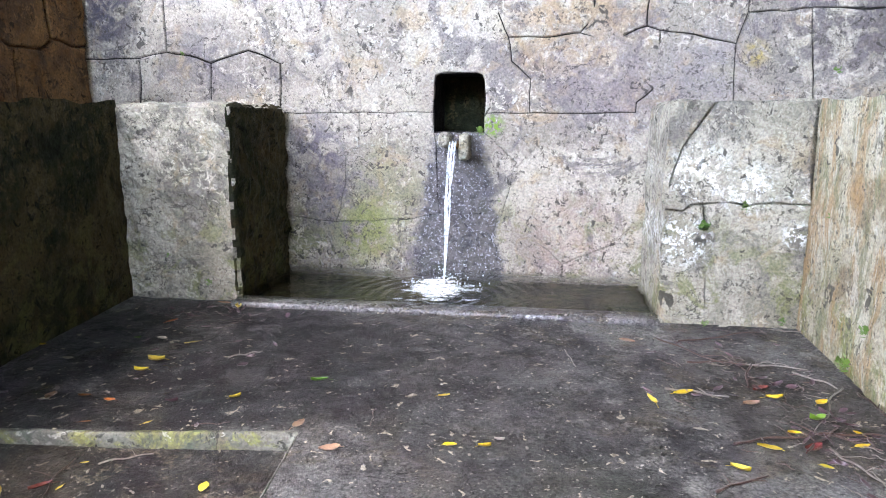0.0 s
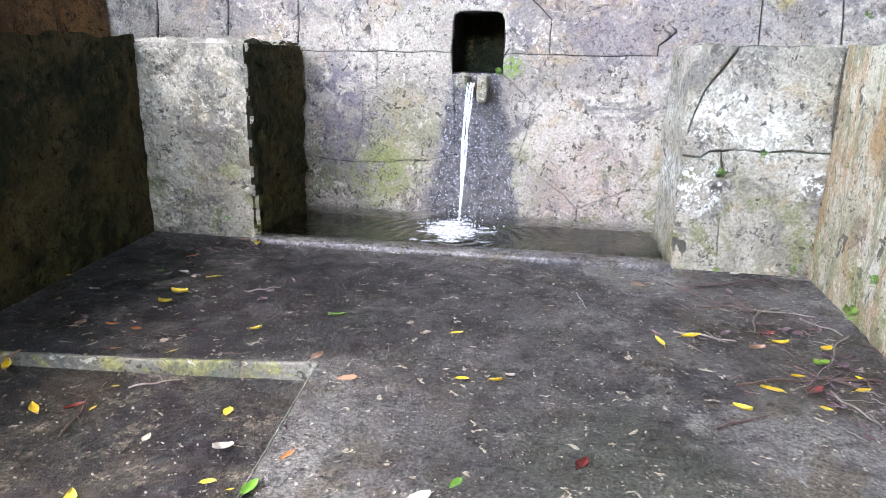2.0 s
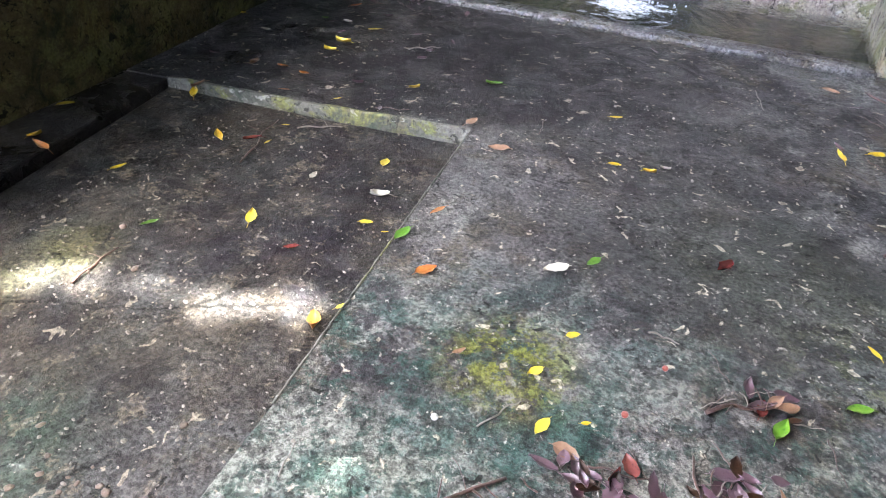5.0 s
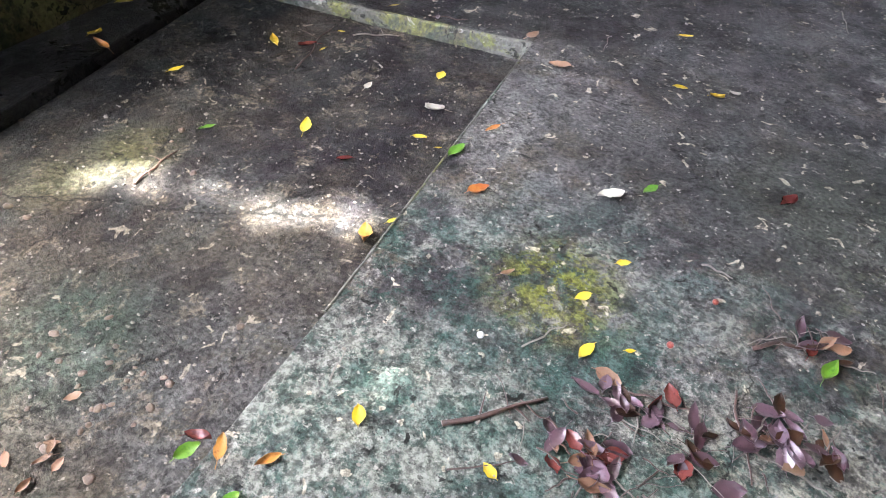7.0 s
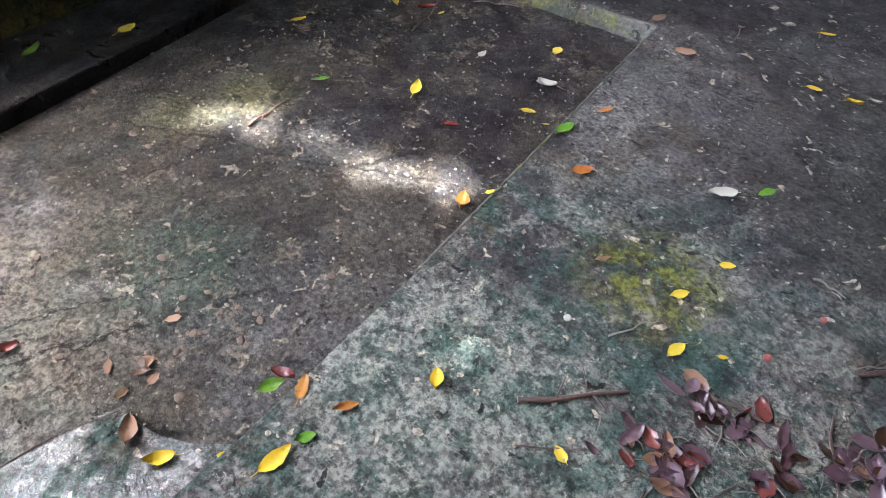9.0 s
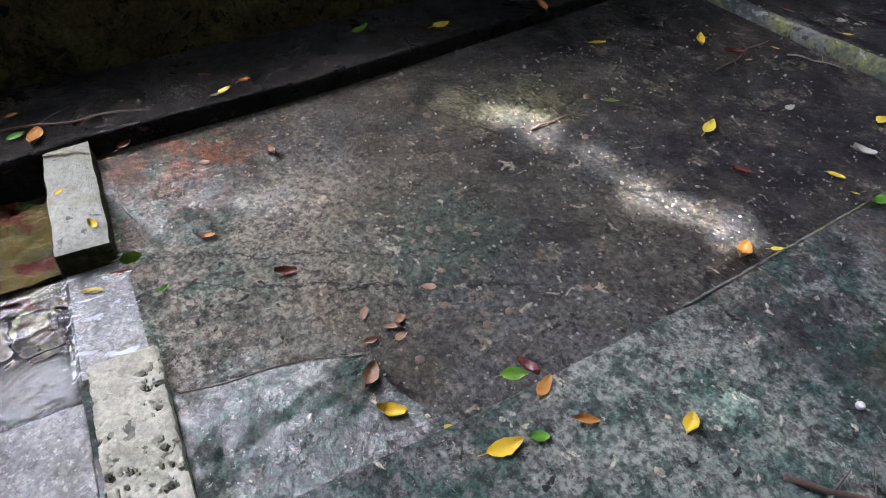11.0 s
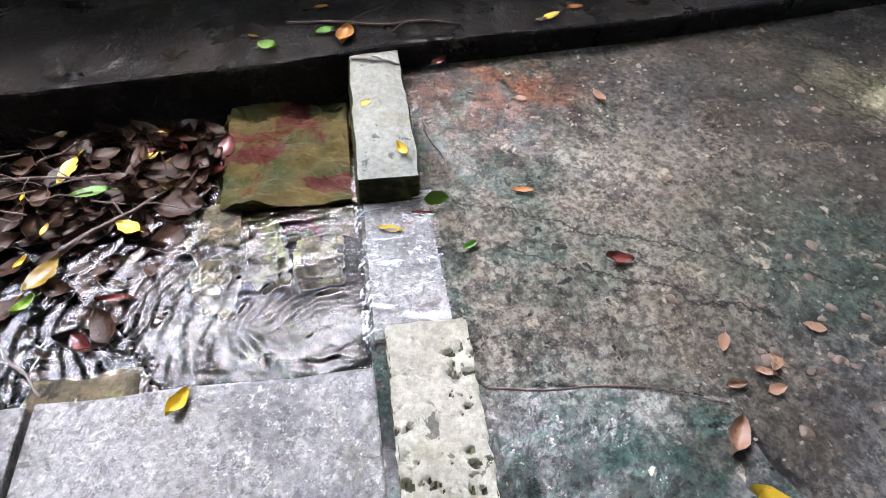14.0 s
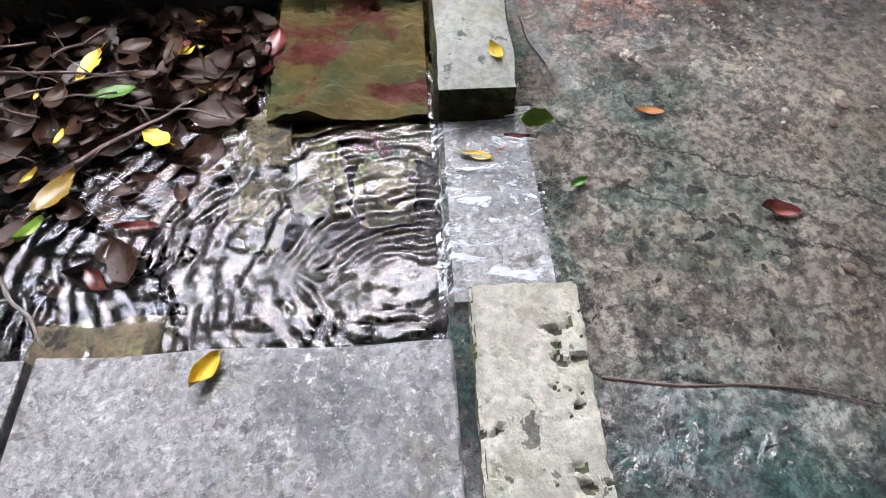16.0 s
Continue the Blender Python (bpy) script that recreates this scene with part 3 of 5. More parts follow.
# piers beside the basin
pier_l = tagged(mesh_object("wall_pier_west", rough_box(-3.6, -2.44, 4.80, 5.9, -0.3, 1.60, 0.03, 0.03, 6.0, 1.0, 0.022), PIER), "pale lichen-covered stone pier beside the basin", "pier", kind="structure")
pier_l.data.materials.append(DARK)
# east face: dark algae, with the shade of that side in the colour
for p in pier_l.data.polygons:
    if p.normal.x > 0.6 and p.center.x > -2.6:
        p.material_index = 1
pier_r = tagged(mesh_object("wall_pier_east", rough_box(0.80, 2.6, 4.80, 5.9, -0.3, 1.60, 0.06, 0.02, 4.0, 5.0, 0.03), PIER), "pale stone pier with white lichen and cracks", "pier", kind="structure")
for i, pts in enumerate((
        [(0.78, 0.86), (0.79, 0.98), (0.89, 1.29), (1.07, 1.6), (0.78, 1.6)],
        [(0.90, 0.85), (0.97, 0.91), (1.06, 0.90), (1.21, 0.91), (1.72, 0.92), (1.72, 1.59), (1.07, 1.6), (0.89, 1.29), (0.79, 0.98), (0.78, 0.86)],
        [(0.78, -0.2), (1.12, -0.2), (1.12, 0.39), (1.06, 0.90), (0.97, 0.91), (0.90, 0.85), (0.78, 0.86)],
        [(1.12, -0.2), (1.74, -0.2), (1.74, 0.92), (1.21, 0.91), (1.06, 0.90), (1.12, 0.39)])):
    stone_piece(pier_r, pts, lambda u, v, d: (u, 4.75 - d, v), PIER, gap=0.011 if i == 0 else 0.005, round_=0.014, amp=0.03)


def wall_along(name, pts, z1, thick, material, side, label, seed):
    """A thick wall along pts, its inner face on the line."""
    bm = bmesh.new()
    fine = []
    for (a, b), (c, d) in zip(pts, pts[1:]):
        k = max(1, round(math.hypot(c - a, d - b) / 0.08))
        fine += [(a + (c - a) * s / k, b + (d - b) * s / k) for s in range(k)]
    fine.append(pts[-1])
    top = z1 if callable(z1) else (lambda y: z1)
    grid = []
    for x, y in fine:
        col, z1 = [], top(y)
        for z in [-0.3 + (z1 + 0.3) * k / 24 for k in range(25)]:
            d = 0.03 * noise.fractal((y * 3 + seed, z * 3, x), 0.8, 2.0, 4)
            e = 0.03 * max(0, (z - z1 + 0.06) / 0.06) ** 2
            col.append(bm.verts.new((x - side * (d * 0.8 + e), y, z + (0.02 * noise.noise((y * 4, seed, 2)) if z > z1 - 0.02 else 0))))
        col.append(bm.verts.new((x - side * thick, y, z1 + 0.05)))
        col.append(bm.verts.new((x - side * thick, y, -0.3)))
        grid.append(col)
    for p, q in zip(grid, grid[1:]):
        for i in range(len(p) - 1):
            bm.faces.new((p[i], q[i], q[i + 1], p[i + 1]) if side > 0 else (p[i], p[i + 1], q[i + 1], q[i]))
    for col in (grid[0], grid[-1]):
        bm.faces.new(col)
    return tagged(mesh_object(name, bm, material), label, "wall", kind="structure")


west_top = lambda y: 0.80 + 0.76 * max(0.0, min(1.0, (y - 0.3) / 0.9))
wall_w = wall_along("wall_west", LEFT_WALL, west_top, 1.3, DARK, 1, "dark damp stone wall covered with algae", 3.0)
wall_e = wall_along("wall_east", [(1.66, -3.0), (1.69, 3.0), (1.74, 4.80)], 1.57, 1.4, SIDE, -1, "pale stained stone side wall", 9.0)


def along_west(u, v, d):
    for (x0, y0), (x1, y1) in zip(LEFT_WALL, LEFT_WALL[1:]):
        if u <= y1:
            break
    return (x0 + (x1 - x0) * (u - y0) / (y1 - y0) + 0.012 + d, u, v)


for row, (z0, z1) in enumerate(((-0.1, 0.64), (0.64, 1.28), (1.28, 1.58))):
    cuts = [-3.0, -2.1, -1.3, -0.4, 0.5, 1.15, 2.0, 2.7, 3.3, 4.1, 4.79]
    cuts = cuts[:1] + [c + (0.33 if row == 1 else -0.12 * row) for c in cuts[1:-1]] + cuts[-1:]
    for a, b in zip(cuts, cuts[1:]):
        if z1 > 1.2 and a < 1.1 or z1 > 0.7 and a < 0.2:
            continue
        w0, w1 = (0.05 * noise.noise((c * 3, row, 2)) for c in (a, b))
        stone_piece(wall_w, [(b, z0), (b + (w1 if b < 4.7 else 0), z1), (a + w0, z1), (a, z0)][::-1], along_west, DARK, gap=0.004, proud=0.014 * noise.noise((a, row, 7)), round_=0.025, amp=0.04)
along_east = lambda u, v, d: (1.668 + 0.0153 * max(0.0, u - 0.5) - d, u, v)
for row, (z0, z1, cuts) in enumerate(((-0.1, 0.36, (1.2, 2.3, 3.4, 4.74)), (0.36, 0.93, (1.2, 1.9, 2.9, 3.95, 4.74)), (0.93, 1.2, (1.2, 2.4, 3.6, 4.74)), (1.2, 1.58, (1.2, 2.1, 3.1, 4.1, 4.74)))):
    for a, b in zip(cuts, cuts[1:]):
        stone_piece(wall_e, [(a, z0), (a, z1), (b, z1), (b, z0)], along_east, SIDE, gap=0.003, proud=0.012 * noise.noise((a, row, 3)), round_=0.02, amp=0.03)
# its unseen southern stretch and upper part are added to block low western light
upper_w = tagged(mesh_object("wall_upper_west", rough_box(-5.0, -4.44, 1.6, 5.92, 1.5, 3.5, 0.10, 0.05, 2.0, 2.0, 0.03), BROWN), "brown rough stone wall above the ledge", "wall", kind="structure")
for pts in ([(4.2, 1.55), (4.95, 1.55), (5.0, 2.05), (4.7, 2.2), (4.2, 2.1)], [(4.95, 1.55), (5.88, 1.55), (5.9, 2.12), (5.45, 2.2), (5.3, 2.08), (5.0, 2.05)],
            [(4.2, 2.1), (4.7, 2.2), (5.0, 2.05), (5.3, 2.08), (5.45, 2.2), (5.35, 2.62), (4.6, 2.7), (4.2, 2.6)], [(5.45, 2.2), (5.9, 2.12), (5.9, 2.9), (5.35, 2.62)], [(4.2, 2.6), (4.6, 2.7), (5.35, 2.62), (5.9, 2.9), (5.9, 3.4), (4.2, 3.4)]):
    stone_piece(upper_w, pts, lambda u, v, d: (-4.38 + d, u, v), BROWN, gap=0.007, round_=0.02, amp=0.05)
# added out of view to shut off sky light from the east
upper_e = tagged(mesh_object("wall_upper_east", rough_box(3.0, 3.6, -7.0, 5.92, -0.5, 9.0, 0.3, 0.05, 2.0, 2.0, 0.03), DARK), "unseen dark wall added on the east side to block light", "wall", kind="structure")

# two walls added out of view, only to narrow the open sky
wall_s = tagged(mesh_object("wall_south", rough_box(-13.0, 3.6, -5.6, -5.0, -0.5, 5.0, 0.3, 0.05, 2.0, 6.0, 0.03), DARK), "unseen dark wall added behind the place to block light", "wall", kind="structure")
wall_o = tagged(mesh_object("wall_outer_west", rough_box(-7.6, -7.0, -4.98, 6.6, -0.5, 4.0, 0.3, 0.05, 2.0, 8.0, 0.03), DARK), "unseen dark wall added on the west side to block light", "wall", kind="structure")

# ---------------------------------------------------------------- basin
bm = bmesh.new()
prism(bm, [(-2.5, 4.72), (0.85, 4.72), (0.85, 5.98), (-2.5, 5.98)], -0.22, -0.5)
tagged(mesh_object("basin_floor", bm, DARK), "dark floor of the water basin", "floor", kind="structure")
curb = tagged(mesh_object("basin_curb", rough_box(-2.46, 0.80, 4.66, 4.80, -0.3, 0.085, 0.03, 0.008, 9.0, 4.0, 0.015), CURB), "worn wet stone curb of the basin", "curb", kind="structure")
bm = bmesh.new()
bmesh.ops.create_grid(bm, x_segments=2, y_segments=2, size=0.5, matrix=Matrix.LocRotScale((-0.83, 5.37, 0.078), None, (3.26, 1.2, 1)))
w = tagged(mesh_object("basin_water", bm, BASIN_WATER), "clear dark water filling the stone basin", "water", kind="structure")
w.visible_shadow = False

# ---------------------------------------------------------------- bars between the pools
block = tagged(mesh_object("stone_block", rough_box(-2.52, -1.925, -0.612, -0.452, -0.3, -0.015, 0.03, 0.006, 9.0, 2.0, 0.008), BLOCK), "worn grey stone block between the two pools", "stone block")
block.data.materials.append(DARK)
# side faces: green moss plus their shade, both put into the colour
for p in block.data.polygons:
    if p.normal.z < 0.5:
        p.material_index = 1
# dark colour for the deepest pits, standing in for their shade
PIT = simple_material("shade in the pits", (0.05, 0.05, 0.035), (0.12, 0.115, 0.085), 60, 0.8, 0.5)
MOSS = simple_material("green moss film", (0.030, 0.045, 0.010), (0.085, 0.090, 0.030), 40, 0.8, 0.8)
bm = rough_box(-1.515, -0.93, -0.578, -0.41, -0.3, -0.055, 0.0042, 0.004, 22.0, 7.0, 0.007)
deep = set()
for v in bm.verts:
    if v.co.z < -0.08:
        continue
    group = max(0.0, min(1.0, (noise.noise((v.co.x * 9, v.co.y * 9, 2.2)) + 0.25 + (v.co.x + 1.25) * 1.3) / 0.3))
    d = noise.noise((v.co.x * 62, v.co.y * 62, 5.5)) + 0.3 * noise.noise((v.co.x * 130, v.co.y * 130, 1.5))
    k = max(0.0, d - 0.26) * group * (0.8 if v.co.x < -1.4 else 1.0)
    if k > 0:
        v.co.z -= min(0.016, 0.05 * k)
        if k > 0.14:
            deep.add(v)
marks = [1 if sum(v in deep for v in f.verts) > 2 else 2 if f.normal.y < -0.6 and noise.noise(f.calc_center_median() * 12) > -0.3 else 0 for f in (bm.normal_update() or bm.faces)]
bar = tagged(mesh_object("stone_bar", bm, BAR), "pale pitted limestone bar with a mossy side", "stone bar")
bar.data.materials.append(PIT)
bar.data.materials.append(MOSS)
for p, m in zip(bar.data.polygons, marks):
    p.material_index = m
for name, y0, y1, dz in (("slab", -1.268, -0.60, 0.0), ("slab_far", -3.0, -1.285, -0.006)):
    bm = bmesh.new()
    edge = [wobble((-1.456, y0 + (y1 - y0) * k / 24), 0.012) for k in range(25)]
    prism(bm, [(-0.91, y0), (-0.91, y1)] + edge[::-1], -0.112 + dz, -0.5)
    slab = tagged(mesh_object(name, bm, SLAB), "wet grey stone slab beside the lower pool", "slab", kind="structure")
    bevelled(slab, 0.006)
bm = bmesh.new()
prism(bm, [(-2.6, -3.0), (-1.44, -3.0), (-1.44, -0.55), (-2.6, -0.55)], -0.33, -0.5)
tagged(mesh_object("lower_pool_floor", bm, LEDGE), "dark bottom of the lower pool", "floor", kind="structure")
bm = bmesh.new()
# rings spread from the foot of the overflow, over a fine chop
cols, rows = 200, 240
grid = []
for j in range(rows + 1):
    y = -0.6 - 0.9 * j / rows if j < rows else -3.0
    line = []
    for i in range(cols + 1):
        x = -2.46 + i / cols
        d = math.hypot(x + 1.60, (y + 0.68) * 0.95) + 0.035 * noise.noise((x * 9, y * 9, 1)) + 0.012 * noise.noise((x * 26, y * 26, 4))
        near = max(0.0, min(1.0, (0.75 - d) / 0.35))
        z = 0.0022 * math.sin(d * 165) * near * min(1.0, d / 0.12) * (0.6 + 0.8 * abs(noise.noise((x * 5, y * 5, 6))))
        z += 0.0030 * near * noise.noise((x * 44, y * 32, 2)) + 0.0012 * noise.noise((x * 20, y * 20, 9))
        line.append(bm.verts.new((x, y, -0.165 + z)))
    grid.append(line)
for a, b in zip(grid, grid[1:]):
    for i in range(cols):
        bm.faces.new((a[i], b[i], b[i + 1], a[i + 1]))
w = tagged(mesh_object("lower_pool_water", bm, POOL_WATER, smooth=True), "rippling shallow water of the lower pool", "water", kind="structure")
w.visible_shadow = False

# ground behind the place
bm = bmesh.new()
bmesh.ops.create_grid(bm, x_segments=2, y_segments=2, size=300, matrix=Matrix.Translation((0, 0, -0.51)))
tagged(mesh_object("ground", bm, FLOOR), "damp earth ground", "ground", kind="structure")

# ---------------------------------------------------------------- spout, stream and splash
def tube(bm, pts, radii, sides=8):
    rings = []
    for i, p in enumerate(pts):
        p = Vector(p)
        d = (Vector(pts[min(i + 1, len(pts) - 1)]) - Vector(pts[max(i - 1, 0)])).normalized()
        a = d.cross((0.3, 0.2, 1) if abs(d.z) < 0.8 else (1, 0.2, 0)).normalized()
        b = d.cross(a)
        rings.append([bm.verts.new(p + (a * math.cos(k * math.tau / sides) + b * math.sin(k * math.tau / sides)) * radii[i]) for k in range(sides)])
    for r, s in zip(rings, rings[1:]):
        for k in range(sides):
            bm.faces.new((r[k], r[(k + 1) % sides], s[(k + 1) % sides], s[k]))
    bm.faces.new(rings[0][::-1])
    bm.faces.new(rings[-1])


spout = tagged(new("spout"), "worn stone water spout under the dark niche", "spout")
spout.location = (-0.83, 5.9, 1.25)
for name, box, seed in (("lip", (-0.15, -0.055, -0.16, 0.05, -0.02, 0.11), 1), ("lip", (0.035, 0.12, -0.18, 0.05, -0.13, 0.10), 2), ("channel", (-0.06, 0.04, -0.12, 0.05, -0.03, 0.03), 3)):
    part(name, rough_box(*box, 0.02, 0.008, 14.0, seed, 0.014), PIER if name == "lip" else BROWN, spout)
stream = tagged(new("water_stream"), "thin white stream of falling spring water", "water stream")
stream.location = (-0.85, 5.74, 1.28)
for k in range(4):
    bm = bmesh.new()
    pts, rad = [], []
    for i in range(41):
        s = i / 40
        twist = 3.0 * s + k * 1.6
        spread = 0.020 * (1 - s) ** 1.2 + 0.006
        drop = 1.2 * s
        pts.append((math.cos(twist) * spread - 0.03 * s + 0.006 * math.sin(9 * s + k), -0.30 * math.sqrt(s) + math.sin(twist) * 0.010, -drop))
        rad.append((0.011 - 0.003 * s) * (0.8 + 0.5 * noise.noise((s * 14, k, 0.3))))
    tube(bm, pts, rad, 7)
    part("strand", bm, STREAM, stream, smooth=True)
bm = bmesh.new()
rng = random.Random(5)
for k in range(150):
    a, r = rng.random() * math.tau, abs(rng.gauss(0, 0.15)) + 0.03
    bmesh.ops.create_icosphere(bm, subdivisions=1, radius=rng.uniform(0.003, 0.009), matrix=Matrix.Translation((-0.03 + math.cos(a) * r * 1.3, -0.30 + math.sin(a) * r * 0.8, -1.2 + rng.random() ** 3 * 0.16)))
tagged(part("droplets", bm, STREAM, stream), kind="stuff")
splash = tagged(new("splash"), "white foaming splash on the basin water", "splash")
splash.location = (-0.88, 5.42, 0.082)
bm = bmesh.new()
for k in range(80):
    a, r = rng.random() * math.tau, abs(rng.gauss(0, 0.36))
    cx, cy = math.cos(a) * r * 0.42 - 0.02, math.sin(a) * r * 0.60 - 0.16
    n = 14
    size = rng.uniform(0.02, 0.055) * (1.35 - min(r, 1.0))
    z0, ph = 0.0005 * (k % 9), rng.random() * 9
    ring = [bm.verts.new((cx + math.cos(i * math.tau / n) * size * 2.0 * (1 + 0.35 * math.sin(3 * i * math.tau / n + ph)), cy + math.sin(i * math.tau / n) * size * (1 + 0.3 * math.sin(2 * i * math.tau / n + ph * 2)), z0)) for i in range(n)]
    mid = [bm.verts.new((cx + (v.co.x - cx) * 0.5, cy + (v.co.y - cy) * 0.5, z0 + 0.003 + 0.03 * max(0, 0.5 - r) * rng.random())) for v in ring]
    for i in range(n):
        j = (i + 1) % n
        bm.faces.new((ring[i], ring[j], mid[j], mid[i]))
    bm.faces.new(mid)
tagged(part("foam", bm, FOAM, splash, smooth=True), kind="stuff")

# ---------------------------------------------------------------- pale worn rims of the pool
def rim(name, a, b, width, drop, label):
    """A worn pale edge along the pool from a to b, its face towards the pool."""
    (x0, y0), (x1, y1) = a, b
    d = Vector((x1 - x0, y1 - y0, 0))
    n = Vector((d.y, -d.x, 0)).normalized()
    steps = max(2, round(d.length / 0.03))
    bm, rows = bmesh.new(), []
    for i in range(steps + 1):
        p = Vector((x0, y0, 0)) + d * (i / steps)
        z = main_z(p.x, p.y)
        e = 0.011 * noise.noise((p.x * 14, p.y * 14, 1)) + 0.006 * noise.noise((p.x * 40, p.y * 40, 1))
        w = width * (1 + 0.5 * noise.noise((p.x * 9, p.y * 9, 6)))
        rows.append([bm.verts.new(q) for q in (p - n * w + Vector((0, 0, z + 0.0015)), p - n * 0.006 + Vector((0, 0, z + 0.005 + e * 0.3)), p + n * (0.005 + e * 0.4) + Vector((0, 0, z - 0.004)), p + n * (0.006 + e) + Vector((0, 0, z - drop)))])
    for r, q in zip(rows, rows[1:]):
        for k in range(3):
            bm.faces.new((r[k], r[k + 1], q[k + 1], q[k]))
    return tagged(mesh_object(name, bm, RIM, smooth=True), label, "pool rim", kind="structure")


RIM = stone_material("pale worn edge", (0.120, 0.118, 0.100), (0.060, 0.062, 0.050), (0.036, 0.054, 0.036), moss=1.0, white=0.3, low_moss=3.0)
rim("pool_rim_north", (-2.88, 2.517), (-1.96, 2.62), 0.03, 0.10, "pale worn concrete edge of the pool")
rim("pool_rim_north_b", (-1.96, 2.62), (-1.15, 2.75), 0.03, 0.10, "pale worn concrete edge of the pool")
rim("pool_rim_east", (-1.15, 2.75), (-1.05, 1.72), 0.008, 0.12, "thin pale edge of the sunken pool")
rim("pool_rim_east_b", (-1.05, 1.72), (-0.97, 0.88), 0.008, 0.12, "thin pale edge of the sunken pool")

# ---------------------------------------------------------------- slab pieces, rock, gap
OUTLINE = [(-1.372, -0.405), (-0.935, -0.41)] + [wobble((x, y), 0.02) for x, y in ((-0.945, 0.16), (-0.985, 0.21), (-1.05, 0.14), (-1.14, 0.09), (-1.20, 0.08), (-1.28, 0.08), (-1.30, 0.02), (-1.32, -0.1), (-1.35, -0.25))]
bm = bmesh.new()
prism(bm, OUTLINE, lambda x, y: pool_z(x, y) + 0.004, -0.3)
tagged(mesh_object("pool_slab", bm, floor_material("smooth wet concrete", 0.62, 0.05, 0.07, patches=((-1.15, -0.2, 0.12, 0.2, (0.030, 0.052, 0.040), 0.8), (-1.25, -0.32, 0.05, 0.15, (0.10, 0.10, 0.095), 0.8)))), "smooth pale wet slab set into the pool floor", "slab", kind="structure")
bm = bmesh.new()
prism(bm, [(-1.945, -0.60), (-1.51, -0.60), (-1.51, -0.43), (-1.945, -0.44)], -0.098, -0.3)
tagged(mesh_object("overflow_sill", bm, SLAB), "wet stone sill with water running over it", "sill", kind="structure")
bm = bmesh.new()
bmesh.ops.create_grid(bm, x_segments=12, y_segments=8, size=0.5, matrix=Matrix.LocRotScale((-1.73, -0.525, -0.090), None, (0.44, 0.20, 1)))
for v in bm.verts:
    v.co.z += 0.004 * noise.noise(v.co * 14) - (0.03 if v.co.y < -0.60 else 0)
w = tagged(mesh_object("overflow_water", bm, RUNNING, smooth=True), "thin sheet of water running over the sill", "water", kind="structure")
w.visible_shadow = False


def rock_material():
    n = Nodes("mossy red stained rock")
    c = n.mix(n.map(n.noise(7, 6, 0.7, 0.3), 0.4, 0.62), (0.055, 0.040, 0.009), (0.022, 0.029, 0.007))
    c = n.mix(n.map(n.noise(5, 4, 0.6, 0.8, (3, 1, 6)), 0.52, 0.58, 0, 0.95), c, (0.045, 0.006, 0.005))
    c = n.mix(n.map(n.noise(40, 5, 0.75), 0.56, 0.66, 0, 0.5), c, (0.06, 0.05, 0.02))
    return n.done(c, n.map(n.noise(9), 0.3, 0.7, 0.5, 0.85), [(n.noise(18, 6, 0.75), 0.8, 0.02)], 0.15)


rock = tagged(mesh_object("mossy_rock", rough_box(-2.47, -1.985, -0.985, -0.614, -0.34, -0.148, 0.015, 0.026, 6.0, 3.0, 0.055), rock_material()), "mossy rock with dark red stains beside the block", "rock")

SUNK = stone_material("sunken stone", (0.14, 0.105, 0.06), (0.06, 0.05, 0.028), (0.05, 0.045, 0.02), moss=0.8, low_moss=3.0)
for x, y, sx, sy, top, seed in ((-1.96, -0.97, 0.09, 0.07, -0.158, 2), (-1.90, -0.86, 0.07, 0.05, -0.172, 5), (-1.86, -0.72, 0.06, 0.06, -0.175, 8), (-1.495, -1.20, 0.05, 0.12, -0.155, 9), (-2.02, -1.06, 0.05, 0.04, -0.160, 12), (-1.80, -0.98, 0.05, 0.04, -0.180, 14)):
    tagged(mesh_object("sunken_stone", rough_box(x - sx, x + sx, y - sy, y + sy, -0.345, top, 0.015, 0.02, 8.0, seed, 0.03), SUNK, smooth=True), "ochre stone under the shallow pool water", "stone", "stones in the lower pool")


# ---------------------------------------------------------------- leaves
def leaf_material(name, a, b, spot, rough=0.35, spec=0.3):
    n = Nodes(name)
    rnd = n.t.nodes.new("ShaderNodeObjectInfo").outputs["Random"]
    c = n.mix(rnd, a, b)
    c = n.mix(n.map(n.noise(45, 4, 0.7), 0.55, 0.68, 0, 0.6), c, spot)
    c = n.mix(n.map(n.noise(18, 3, 0.6, 0, (4, 1, 2)), 0.5, 0.7, 0, 0.5), c, b)
    return n.done(c, rough, [(n.noise(130, 3, 0.6), 0.3, 0.003)], spec)


